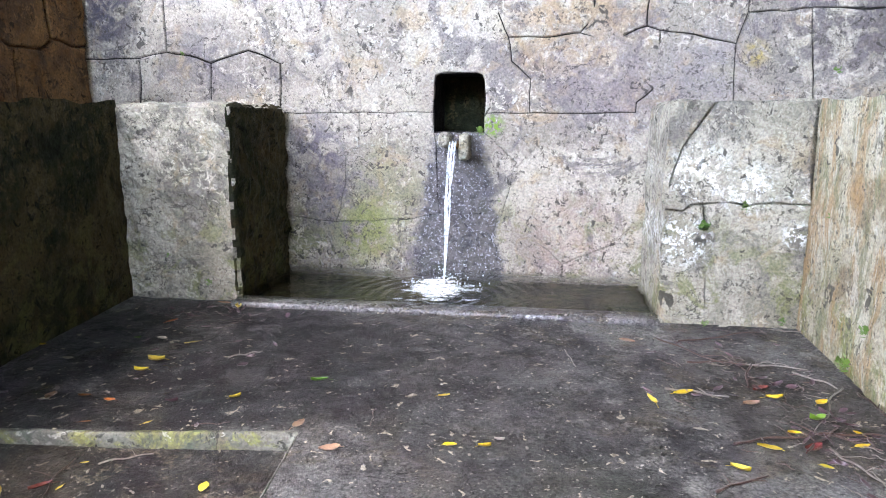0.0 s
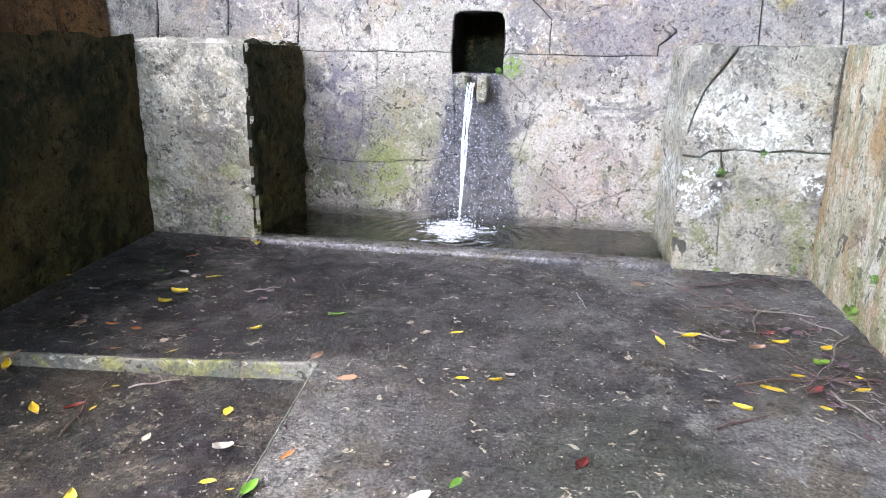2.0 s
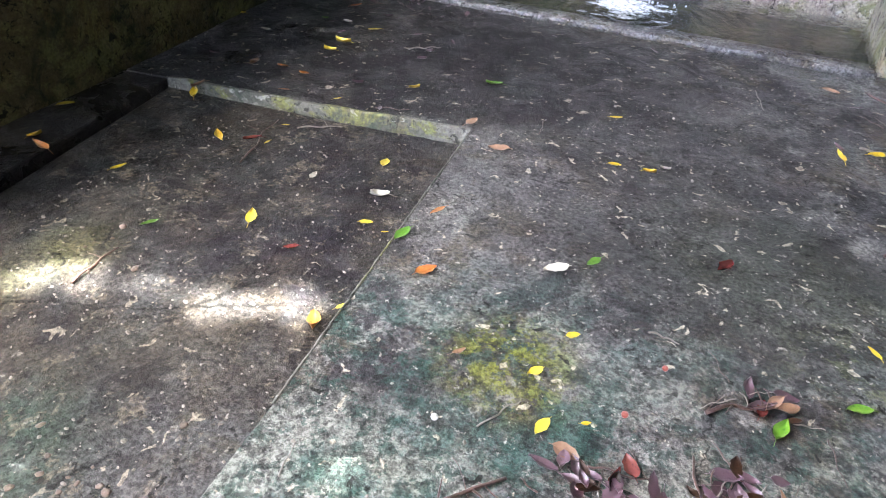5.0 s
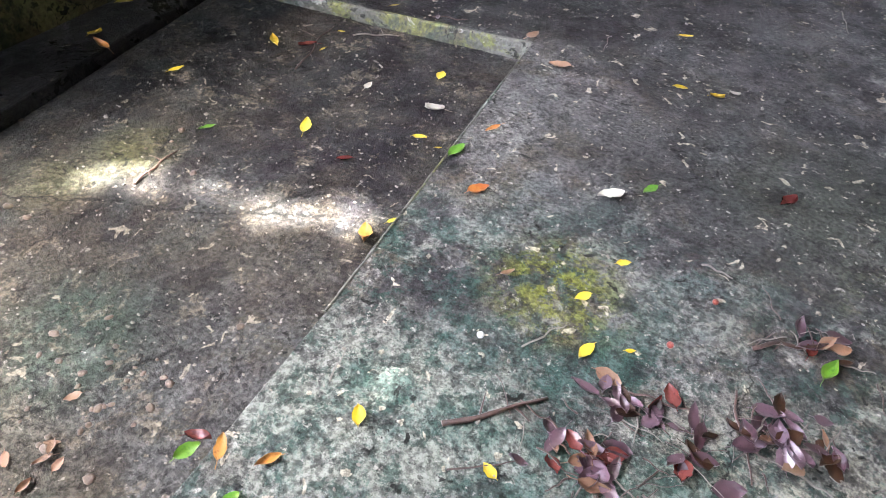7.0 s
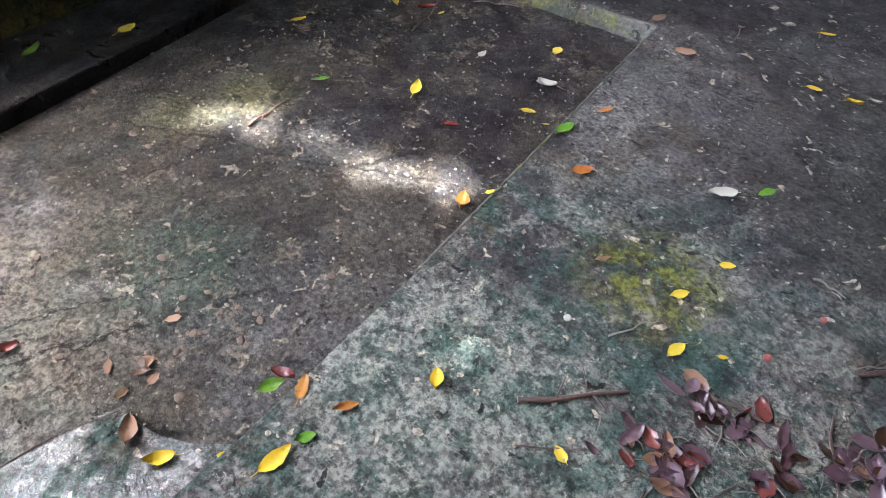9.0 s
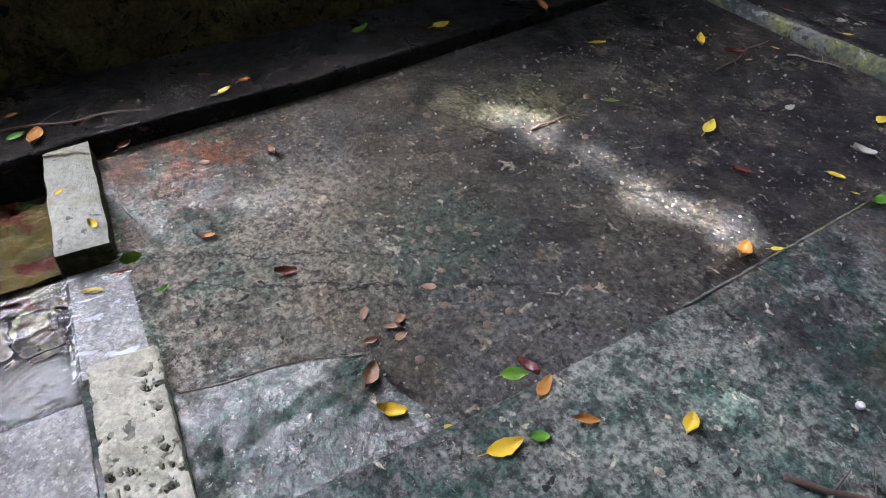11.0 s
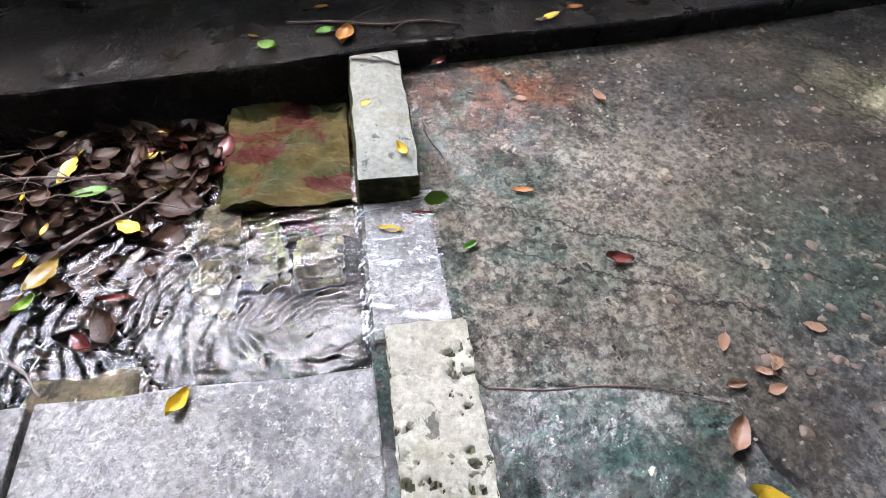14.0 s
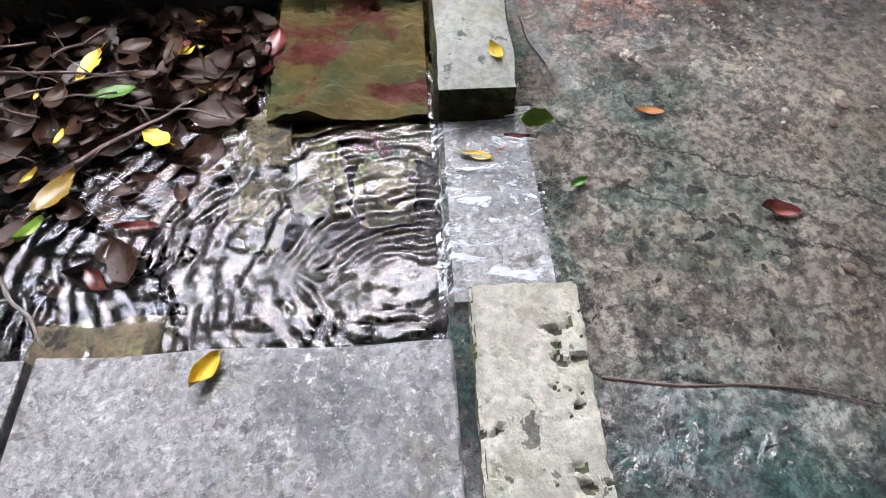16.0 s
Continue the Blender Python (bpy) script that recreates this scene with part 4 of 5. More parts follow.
LEAF_COLOURS = {
    "yellow": leaf_material("yellow leaf", (0.409, 0.260, 0.009), (0.446, 0.341, 0.037), (0.155, 0.081, 0.012)),
    "orange": leaf_material("orange leaf", (0.260, 0.074, 0.015), (0.285, 0.136, 0.031), (0.087, 0.031, 0.012)),
    "tan": leaf_material("tan leaf", (0.149, 0.081, 0.046), (0.223, 0.136, 0.087), (0.062, 0.034, 0.022), 0.4),
    "red": leaf_material("dark red leaf", (0.081, 0.019, 0.017), (0.124, 0.037, 0.031), (0.037, 0.012, 0.012), 0.25),
    "purple": leaf_material("purple brown leaf", (0.040, 0.018, 0.022), (0.088, 0.052, 0.065), (0.018, 0.010, 0.010), 0.28, 0.5),
    "green": leaf_material("green leaf", (0.043, 0.136, 0.012), (0.136, 0.223, 0.025), (0.025, 0.062, 0.009)),
    "white": leaf_material("bleached leaf", (0.22, 0.20, 0.15), (0.34, 0.32, 0.26), (0.155, 0.124, 0.087), 0.5),
    "olive": leaf_material("olive brown leaf", (0.124, 0.074, 0.012), (0.161, 0.105, 0.019), (0.062, 0.031, 0.009), 0.25),
    "brown": leaf_material("rotting brown leaf", (0.011, 0.005, 0.0024), (0.042, 0.018, 0.008), (0.007, 0.004, 0.002), 0.45, 0.2),
}


def leaf_mesh(name, length, width, curl, seed, stem=0.22):
    """A leaf one metre times length long, lying along x, its tips and edges curled up."""
    rng = random.Random(seed)
    bm = bmesh.new()
    n, rows = 9, []
    bend, skew = rng.uniform(-0.15, 0.15), rng.uniform(-0.08, 0.08)
    for i in range(n + 1):
        s = i / n
        w = width * (math.sin(math.pi * min(1, s ** 0.85)) ** 0.8) * (1 + 0.12 * rng.uniform(-1, 1)) if 0 < i < n else 0.004
        x, cy = (s - 0.5) * length, bend * length * (s - 0.5) ** 2
        row = []
        for k in (-1.0, -0.5, 0.0, 0.5, 1.0):
            z = curl * length * (abs(k) ** 1.6 * (0.35 + 0.4 * s) * width / 0.25 + 1.3 * (s - 0.5) ** 2) - (0.010 * length if k == 0 else 0)
            z += 0.02 * length * noise.noise((x * 9 / length, k * 2, seed)) + skew * k * width * length
            row.append(bm.verts.new((x, cy + k * w * length, z + 0.05 * length)))
        rows.append(row)
    for a, b in zip(rows, rows[1:]):
        for k in range(4):
            bm.faces.new((a[k], b[k], b[k + 1], a[k + 1]))
    x0 = -0.5 * length
    tube(bm, [(x0 - stem * length, bend * 0.6 * length, 0.03 * length), (x0 - stem * 0.5 * length, bend * 0.35 * length, 0.05 * length), (x0 + 0.1 * length, bend * 0.25 * length, curl * 0.22 * length + 0.05 * length)], [0.012 * length, 0.012 * length, 0.012 * length], 5)
    bmesh.ops.remove_doubles(bm, verts=bm.verts, dist=1e-5)
    me = bpy.data.meshes.new(name)
    bm.to_mesh(me)
    bm.free()
    for p in me.polygons:
        p.use_smooth = True
    return me


LEAF_MESHES = [leaf_mesh("leaf", 1.0, w, c, i, st) for i, (w, c, st) in enumerate(((0.22, 0.12, 0.2), (0.27, 0.20, 0.15), (0.18, 0.28, 0.25), (0.30, 0.10, 0.12), (0.24, 0.35, 0.2), (0.20, 0.06, 0.3)))]
SHARED = {}


def leaf(colour, x, y, z, turn, size, label, group, pick, tilt=(0, 0)):
    key = (colour, pick % len(LEAF_MESHES))
    if key not in SHARED:
        SHARED[key] = LEAF_MESHES[key[1]].copy()
        SHARED[key].materials.append(LEAF_COLOURS[colour])
    ob = new("leaf", SHARED[key])
    ob.matrix_world = pose(x, y, z, tilt[0], tilt[1], turn) @ Matrix.Diagonal((size, size, size, 1))
    return tagged(ob, label, "leaf", group)


LEVEL = {"m": main_z, "p": pool_z, "w": lambda x, y: -0.150, "s": lambda x, y: -0.110, "b": lambda x, y: -0.018}
ON = {"m": "on the wet concrete floor", "p": "on the shallow pool floor", "w": "floating on the lower pool", "s": "on the wet slab", "b": "on the stone block"}
ADJ = {"yellow": "fallen bright yellow leaf", "orange": "fallen orange-brown leaf", "tan": "dry tan leaf", "red": "dark red leaf", "green": "fresh green leaf", "white": "bleached pale leaf"}
TWIGS = collections.defaultdict(list)
LEAVES = collections.defaultdict(list)
LEAVES['yellow', 'm'] += [(-2.35, 3.50, 9, 0.124), (-2.35, 3.34, 32, 0.078), (-2.31, 3.83, 56, 0.099), (-2.13, 4.72, 9, 0.089), (-2.37, 4.62, 113, 0.150), (-1.63, 3.08, 34, 0.063), (-0.53, 3.27, 9, 0.067), (-0.42, 2.75, 8, 0.063), (-0.26, 2.76, -1, 0.061), (-1.92, 2.74, 59, 0.048), (-3.26, 3.64, 9, 0.052), (0.56, 3.37, -69, 0.108)]
LEAVES['yellow', 'm'] += [(0.74, 3.50, 8, 0.122), (1.20, 3.50, 19, 0.139), (1.42, 3.47, 38, 0.093), (1.01, 2.94, -14, 0.104), (0.83, 2.73, -24, 0.082), (1.17, 3.11, 8, 0.069)]
LEAVES['yellow', 'm'] += [(1.47, 3.15, -58, 0.061), (1.43, 3.02, 18, 0.080), (1.20, 2.81, -14, 0.055), (-0.28, 1.54, 27, 0.048), (-0.34, 1.33, 51, 0.058), (-0.26, 1.14, 77, 0.077), (-0.15, 1.21, 25, 0.030), (0.62, 1.91, -46, 0.058), (-0.33, 0.68, -22, 0.048), (-0.82, 0.23, 85, 0.093), (-0.68, 0.64, 125, 0.067), (-3.05, 1.99, 30, 0.087)]
LEAVES['yellow', 'm'] += [(-2.89, 1.68, 55, 0.065)]
LEAVES['yellow', 'p'] += [(-1.08, 0.07, 58, 0.078), (-0.97, 0.18, 31, 0.044)]
LEAVES['yellow', 'p'] += [(-2.26, 2.18, -36, 0.112), (-1.69, 1.70, 117, 0.116), (-2.45, 1.73, 63, 0.072), (-2.06, 2.46, 32, 0.034), (-2.03, 2.26, 86, 0.043), (-2.69, 2.50, 123, 0.097), (-1.43, 2.37, 108, 0.123), (-1.26, 1.90, 13, 0.064), (-1.16, 1.88, 29, 0.030), (-1.08, 1.41, 58, 0.041), (-1.83, -0.54, 77, 0.061)]
LEAVES['yellow', 'm'] += [(-2.79, 1.08, 109, 0.150), (-2.62, 0.05, 111, 0.063), (-2.61, -0.89, 75, 0.030)]
LEAVES['yellow', 'b'] += [(-2.24, -0.57, 117, 0.036), (-2.02, -0.49, 22, 0.052)]
LEAVES['yellow', 's'] += [(-1.41, -0.99, 152, 0.069)]
LEAVES['yellow', 'w'] += [(-2.24, -1.17, 100, 0.073), (-2.20, -1.39, 162, 0.106), (-1.96, -1.19, 60, 0.074), (-1.87, -1.42, 147, 0.042), (-2.35, -1.16, 84, 0.031), (-1.97, -1.39, 179, 0.053), (-2.42, -1.55, 41, 0.085), (-2.48, -1.65, -170, 0.111), (-2.11, -1.48, 174, 0.030)]
LEAVES['orange', 'm'] += [(-2.44, 2.97, 22, 0.061), (-2.27, 2.94, 9, 0.061), (-2.23, 2.70, 35, 0.049), (-2.69, 4.23, 45, 0.086), (-0.85, 1.62, 51, 0.087), (-0.98, 2.00, 61, 0.075), (-0.80, 0.43, 64, 0.069), (-0.92, 0.40, 122, 0.076), (-2.89, -0.74, 96, 0.046), (-2.77, -0.68, 74, 0.048), (-2.57, -0.61, 168, 0.113), (-2.67, 0.14, 94, 0.055)]
LEAVES['orange', 'm'] += [(-2.78, 0.01, 74, 0.046), (-2.77, 1.62, -3, 0.127)]
LEAVES['orange', 'p'] += [(-1.11, 1.29, 119, 0.102), (-1.92, -0.19, 73, 0.058), (-1.84, -0.49, 122, 0.032)]
LEAVES['tan', 'm'] += [(-2.53, 4.72, 9, 0.108), (-2.61, 2.93, 103, 0.129), (0.53, 4.30, -22, 0.126), (-0.95, 2.63, 9, 0.103), (-1.18, 2.84, 80, 0.144), (1.06, 3.41, 9, 0.088), (-0.58, 1.30, 53, 0.050), (-2.66, 2.51, 79, 0.093)]
LEAVES['tan', 'p'] += [(-1.20, 0.06, 142, 0.090), (-1.34, 0.21, 131, 0.056), (-1.29, 0.19, 97, 0.042), (-1.41, 0.13, 150, 0.058), (-1.31, 0.11, 86, 0.045), (-1.42, 0.34, 60, 0.048), (-2.31, -0.11, 57, 0.046), (-2.28, 0.12, 16, 0.062), (-1.33, 0.18, 62, 0.051), (-1.35, 0.22, 37, 0.044)]
LEAVES['red', 'm'] += [(0.13, 2.15, 61, 0.094), (-0.98, 0.39, 17, 0.073), (-2.39, -0.35, 116, 0.055), (1.21, 2.97, 37, 0.112), (1.17, 3.62, 28, 0.116)]
LEAVES['red', 'p'] += [(-2.11, 2.25, 53, 0.094), (-1.43, 1.61, 29, 0.066), (-1.66, -0.02, 76, 0.067), (-1.87, -0.46, 83, 0.051)]
LEAVES['red', 'w'] += [(-2.25, -0.97, 174, 0.142)]
LEAVES['green', 'm'] += [(-1.26, 3.36, 35, 0.102), (-1.03, 1.78, 83, 0.130), (-0.32, 1.96, 65, 0.080), (0.56, 1.62, 27, 0.086), (0.35, 1.42, 73, 0.083), (-2.72, 3.86, 9, 0.046), (-0.98, 0.35, 66, 0.068), (-0.81, 0.31, 69, 0.053), (-2.61, -0.67, 94, 0.061), (-2.54, -0.84, 51, 0.077), (-2.88, 0.72, 111, 0.098), (1.33, 3.27, 27, 0.139)]
LEAVES['green', 'p'] += [(-2.02, 1.47, 77, 0.078), (-1.75, -0.36, 118, 0.040)]
LEAVES['green', 'w'] += [(-2.10, -1.31, 100, 0.108), (-1.73, -1.37, 144, 0.063), (-2.78, -1.59, 127, 0.067), (-2.59, -1.66, 84, 0.083)]
LEAVES['white', 'm'] += [(-2.55, 3.88, 9, 0.061), (-0.20, 2.83, 10, 0.048), (-1.97, 2.91, 9, 0.040), (-2.92, 3.45, 9, 0.070), (0.74, 3.08, 9, 0.070), (1.23, 4.70, 9, 0.071), (-0.43, 1.85, 43, 0.122), (-2.60, 0.01, 83, 0.035)]
LEAVES['white', 'p'] += [(-1.66, 2.11, 100, 0.073), (-1.31, 2.11, 30, 0.085), (-0.97, 1.20, 15, 0.064)]
TWIGS['m'] += [(0.65, 3.54, 0.97, 3.48, 0.0100, 'L'), (1.09, 3.99, 1.51, 3.92, 0.0170, 'L'), (0.84, 3.95, 1.26, 3.97, 0.0075, 'D'), (0.72, 4.39, 1.08, 3.94, 0.0096, 'D'), (1.42, 3.90, 1.58, 3.69, 0.0111, 'L'), (0.69, 2.53, 0.93, 2.69, 0.0120, 'D'), (1.27, 3.12, 1.58, 3.14, 0.0080, 'D'), (1.19, 3.22, 1.50, 2.99, 0.0047, 'D'), (0.86, 2.95, 1.28, 3.12, 0.0076, 'D'), (1.17, 2.94, 1.39, 3.19, 0.0093, 'D'), (1.27, 2.96, 1.38, 2.70, 0.0059, 'L'), (0.12, 4.08, 0.18, 3.80, 0.0036, 'L')]
TWIGS['m'] += [(-1.94, 3.61, -1.77, 3.74, 0.0056, 'L'), (-1.69, 2.74, -1.52, 2.80, 0.0030, 'D'), (-0.85, 3.06, -0.83, 2.88, 0.0029, 'D'), (1.77, 4.66, 1.52, 4.69, 0.0066, 'L'), (0.86, 4.35, 1.47, 4.62, 0.0104, 'D'), (1.61, 3.69, 1.26, 3.12, 0.0051, 'L'), (1.66, 3.63, 1.68, 3.36, 0.0089, 'D'), (1.21, 3.96, 1.10, 3.61, 0.0145, 'D'), (-0.49, 0.73, -0.29, 0.94, 0.0090, 'D'), (0.15, 1.40, 0.37, 1.55, 0.0075, 'D'), (-0.42, 1.06, -0.34, 1.20, 0.0033, 'L'), (-0.06, 1.67, 0.04, 1.66, 0.0039, 'L')]
TWIGS['m'] += [(-0.11, 1.07, 0.06, 1.11, 0.0040, 'D'), (-0.81, 0.69, -0.83, 0.79, 0.0024, 'L'), (0.14, 1.23, 0.23, 0.97, 0.0041, 'D'), (-0.02, 0.90, 0.05, 0.89, 0.0030, 'D'), (-0.42, 0.63, -0.28, 0.74, 0.0029, 'D'), (-2.68, -0.79, -2.60, -0.23, 0.0052, 'D')]
TWIGS['p'] += [(-1.99, 2.46, -1.80, 2.59, 0.0045, 'L'), (-1.98, 1.06, -2.00, 1.29, 0.0059, 'D'), (-2.01, 2.03, -2.12, 2.48, 0.0044, 'D'), (-2.24, -0.41, -1.98, -0.37, 0.0030, 'D')]
TWIGS['w'] += [(-1.63, -1.40, -1.49, -1.28, 0.0041, 'L'), (-2.19, -1.59, -2.17, -1.27, 0.0051, 'D'), (-2.19, -1.51, -2.38, -1.34, 0.0044, 'D'), (-1.89, -1.34, -2.05, -1.14, 0.0080, 'D'), (-2.09, -1.56, -2.17, -1.27, 0.0034, 'D')]
TWIGS['b'] += [(-2.47, -0.60, -2.42, -0.46, 0.0053, 'L')]

rng = random.Random(11)
for (colour, where), rows in LEAVES.items():
    for x, y, turn, size in rows:
        size = min(max(size, 0.03), 0.105)
        leaf(colour, x, y, LEVEL[where](x, y) + 0.002, turn + rng.choice((0, 180)), size, ADJ[colour] + " " + ON[where], "leaves " + ON[where], rng.randrange(6), (rng.uniform(-8, 8), rng.uniform(-8, 8)))
# drifts of litter on the floor, the far ones joined
FAR = []
for cx, cy, sx, sy, count in ((-0.03, 1.03, 0.08, 0.035, 22), (-0.14, 0.83, 0.07, 0.04, 26), (0.30, 1.15, 0.09, 0.05, 26), (0.10, 0.93, 0.04, 0.03, 6), (1.40, 3.00, 0.14, 0.45, 34), (1.15, 3.85, 0.28, 0.35, 24), (0.33, 1.52, 0.06, 0.04, 7), (-2.65, 4.45, 0.30, 0.16, 26), (-2.3, 3.6, 0.5, 0.4, 16), (-0.9, 4.3, 0.8, 0.2, 8)):
    for k in range(count):
        x, y = rng.gauss(cx, sx), rng.gauss(cy, sy)
        if x > 1.6:
            continue
        z, turn, size = main_z(x, y) + 0.002 + 0.012 * rng.random(), rng.uniform(0, 360), rng.uniform(0.05, 0.09) * (1 if y < 2 else 0.8)
        tilt, pick = (rng.uniform(-25, 25), rng.uniform(-25, 25)), rng.randrange(6)
        if y > 2:
            FAR.append((x, y, z, turn, size, tilt, pick))
            continue
        leaf(rng.choice(("purple", "purple", "purple", "purple", "brown", "purple", "brown", "tan", "red")), x, y, z, turn, size, "purplish brown wet leaf in a drift of litter", "leaves in the litter drifts", pick, tilt)
bm = bmesh.new()
for x, y, z, turn, size, tilt, pick in FAR:
    n0 = len(bm.verts)
    bm.from_mesh(LEAF_MESHES[pick])
    bm.verts.ensure_lookup_table()
    bmesh.ops.transform(bm, matrix=pose(x, y, z, *tilt, turn) @ Matrix.Diagonal((size, size, size, 1)), verts=bm.verts[n0:])
tagged(mesh_object("leaf_drift", bm, LEAF_COLOURS["purple"], smooth=True), "drift of purplish brown leaves on the wet floor", "leaf litter", kind="stuff")
leaf("green", -1.905, -0.42, pool_z(-1.9, -0.42) + 0.03, 100, 0.07, "green leaf standing against the stone block", "leaves on the shallow pool floor", 3, (75, 10))
# litter in the lower pool: the top leaves singly, the sodden mass below joined
def pool_spot():
    y = -1.0 - abs(rng.gauss(0, 0.40))
    far = min(1.0, (-0.98 - y) / 0.25)
    return rng.uniform(-2.40, -2.10 + 0.56 * far * rng.random() ** 0.8), y, far


for k in range(48):
    x, y, far = pool_spot()
    leaf(rng.choice(("brown", "brown", "brown", "brown", "brown", "red", "olive", "brown")), x, y, -0.172 + 0.026 * rng.random() * far, rng.uniform(0, 360), rng.uniform(0.05, 0.10), "sodden brown leaf on the lower pool", "leaves in the lower pool", rng.randrange(6), (rng.uniform(-20, 20), rng.uniform(-20, 20)))
bm = bmesh.new()
for k in range(520):
    x, y, far = pool_spot()
    n0 = len(bm.verts)
    bm.from_mesh(LEAF_MESHES[rng.randrange(6)])
    bm.verts.ensure_lookup_table()
    size = rng.uniform(0.05, 0.13)
    bmesh.ops.transform(bm, matrix=pose(x, y, -0.225 + 0.066 * rng.random(), rng.uniform(-20, 20), rng.uniform(-20, 20), rng.uniform(0, 360)) @ Matrix.Diagonal((size, size, size, 1)), verts=bm.verts[n0:])
tagged(mesh_object("leaf_litter", bm, LEAF_COLOURS["brown"], smooth=True), "dark sodden leaf litter under the pool water", "leaf litter", kind="stuff")
leaf("olive", -1.83, -1.36, -0.158, 150, 0.12, "long olive brown leaf on the lower pool", "leaves in the lower pool", 0)

# ---------------------------------------------------------------- twigs
TWIG_DARK = simple_material("dark wet bark", (0.033, 0.018, 0.014), (0.084, 0.045, 0.033), 40, 0.35, 0.8)
TWIG_LIGHT = simple_material("bleached bark", (0.10, 0.085, 0.07), (0.20, 0.18, 0.155), 40, 0.6, 0.8)


def twig(x0, y0, x1, y1, radius, tone, level, label):
    seed, radius = x0 * 13.1 + y1 * 7.7, min(radius, 0.0105 if y0 < 2 else 0.0075)
    n = 12
    pts, rad = [], []
    side = Vector((y0 - y1, x1 - x0, 0))
    for i in range(n + 1):
        s = i / n
        x, y = x0 + (x1 - x0) * s, y0 + (y1 - y0) * s
        k = 0.05 * noise.noise((s * 2.2, seed, 1)) * math.sin(math.pi * s) * 2
        x, y = x + side.x * k, y + side.y * k
        pts.append((x, y, level(x, y) + radius * 0.9 + 0.02 * abs(noise.noise((s * 2, seed, 5)))))
        rad.append(radius * (1.0 - 0.45 * s) * (1 + 0.25 * noise.noise((s * 8, seed, 9))))
    bm = bmesh.new()
    tube(bm, pts, rad, 6)
    if radius > 0.004:
        for j in (4, 8):
            p, d = Vector(pts[j]), Vector((math.cos(seed * 5 + j), math.sin(seed * 5 + j), 0.25))
            l = math.hypot(x1 - x0, y1 - y0) * 0.22
            tube(bm, [p, p + d * l * 0.5 + Vector((0, 0, 0.004)), p + d * l], [radius * 0.45, radius * 0.35, radius * 0.2], 5)
    return tagged(mesh_object("twig", bm, TWIG_DARK if tone == "D" else TWIG_LIGHT, smooth=True), label, "twig", "fallen twigs")


for where, rows in TWIGS.items():
    for x0, y0, x1, y1, radius, tone in rows + ([(-1.37, -0.385, -1.27, 0.08, 0.0028, "D")] if where == "p" else []):
        twig(x0, y0, x1, y1, radius, tone, LEVEL[where], ("dark wet twig " if tone == "D" else "bleached bare twig ") + ON[where].replace("floating on", "lying in"))
for cx, cy, sx, sy, count in ((1.35, 3.0, 0.16, 0.40, 36), (1.2, 3.9, 0.25, 0.35, 34), (1.3, 4.6, 0.2, 0.05, 10), (-0.12, 0.84, 0.09, 0.05, 22), (0.02, 1.03, 0.10, 0.05, 12), (0.30, 1.15, 0.10, 0.07, 20), (0.30, 1.50, 0.10, 0.04, 8), (-2.6, 4.45, 0.3, 0.15, 14)):
    for k in range(count):
        x, y, a, l = rng.gauss(cx, sx), rng.gauss(cy, sy), rng.uniform(0, math.tau), rng.uniform(0.05, 0.16)
        if x < 1.5:
            twig(x, y, x + math.cos(a) * l, y + math.sin(a) * l, rng.uniform(0.0015, 0.0035), rng.choice("DDL"), main_z, "thin twig in a drift of litter")
for k in range(14):
    x, y, a, l = rng.uniform(-2.4, -1.9), rng.uniform(-2.0, -1.15), rng.uniform(0, math.tau), rng.uniform(0.1, 0.3)
    twig(x, y, x + math.cos(a) * l * 0.4, y + math.sin(a) * l, rng.uniform(0.002, 0.004), rng.choice("DDDL"), lambda x, y: -0.14, "thin twig lying in the lower pool")

# ---------------------------------------------------------------- berries, weeds, pebbles
BERRY = simple_material("red berry skin", (0.180, 0.024, 0.018), (0.270, 0.072, 0.048), 30, 0.3, 0.2)
NUT = simple_material("pale nut", (0.360, 0.342, 0.300), (0.432, 0.420, 0.384), 30, 0.5, 0.3)
for x, y, r, m, label in ((0.016, 1.524, 0.010, BERRY, "small red berry on the wet floor"), (-0.058, 1.286, 0.011, BERRY, "small red berry on the wet floor"), (-0.538, 1.035, 0.011, NUT, "pale nut on the wet floor")):
    bm = bmesh.new()
    bmesh.ops.create_uvsphere(bm, u_segments=12, v_segments=8, radius=r)
    for v in bm.verts:
        v.co.z *= 0.9
        if v.co.z > r * 0.8:
            v.co.z -= r * 0.2
    tube(bm, [(0, 0, r * 0.7), (r * 0.3, 0, r * 1.2)], [r * 0.12, r * 0.1], 5)
    ob = mesh_object("berry" if m is BERRY else "nut", bm, m, smooth=True)
    ob.location = (x, y, main_z(x, y) + r * 0.85)
    tagged(ob, label, "berry" if m is BERRY else "nut")

WEED = leaf_material("weed leaf", (0.060, 0.120, 0.018), (0.120, 0.192, 0.036), (0.030, 0.060, 0.012), 0.5)


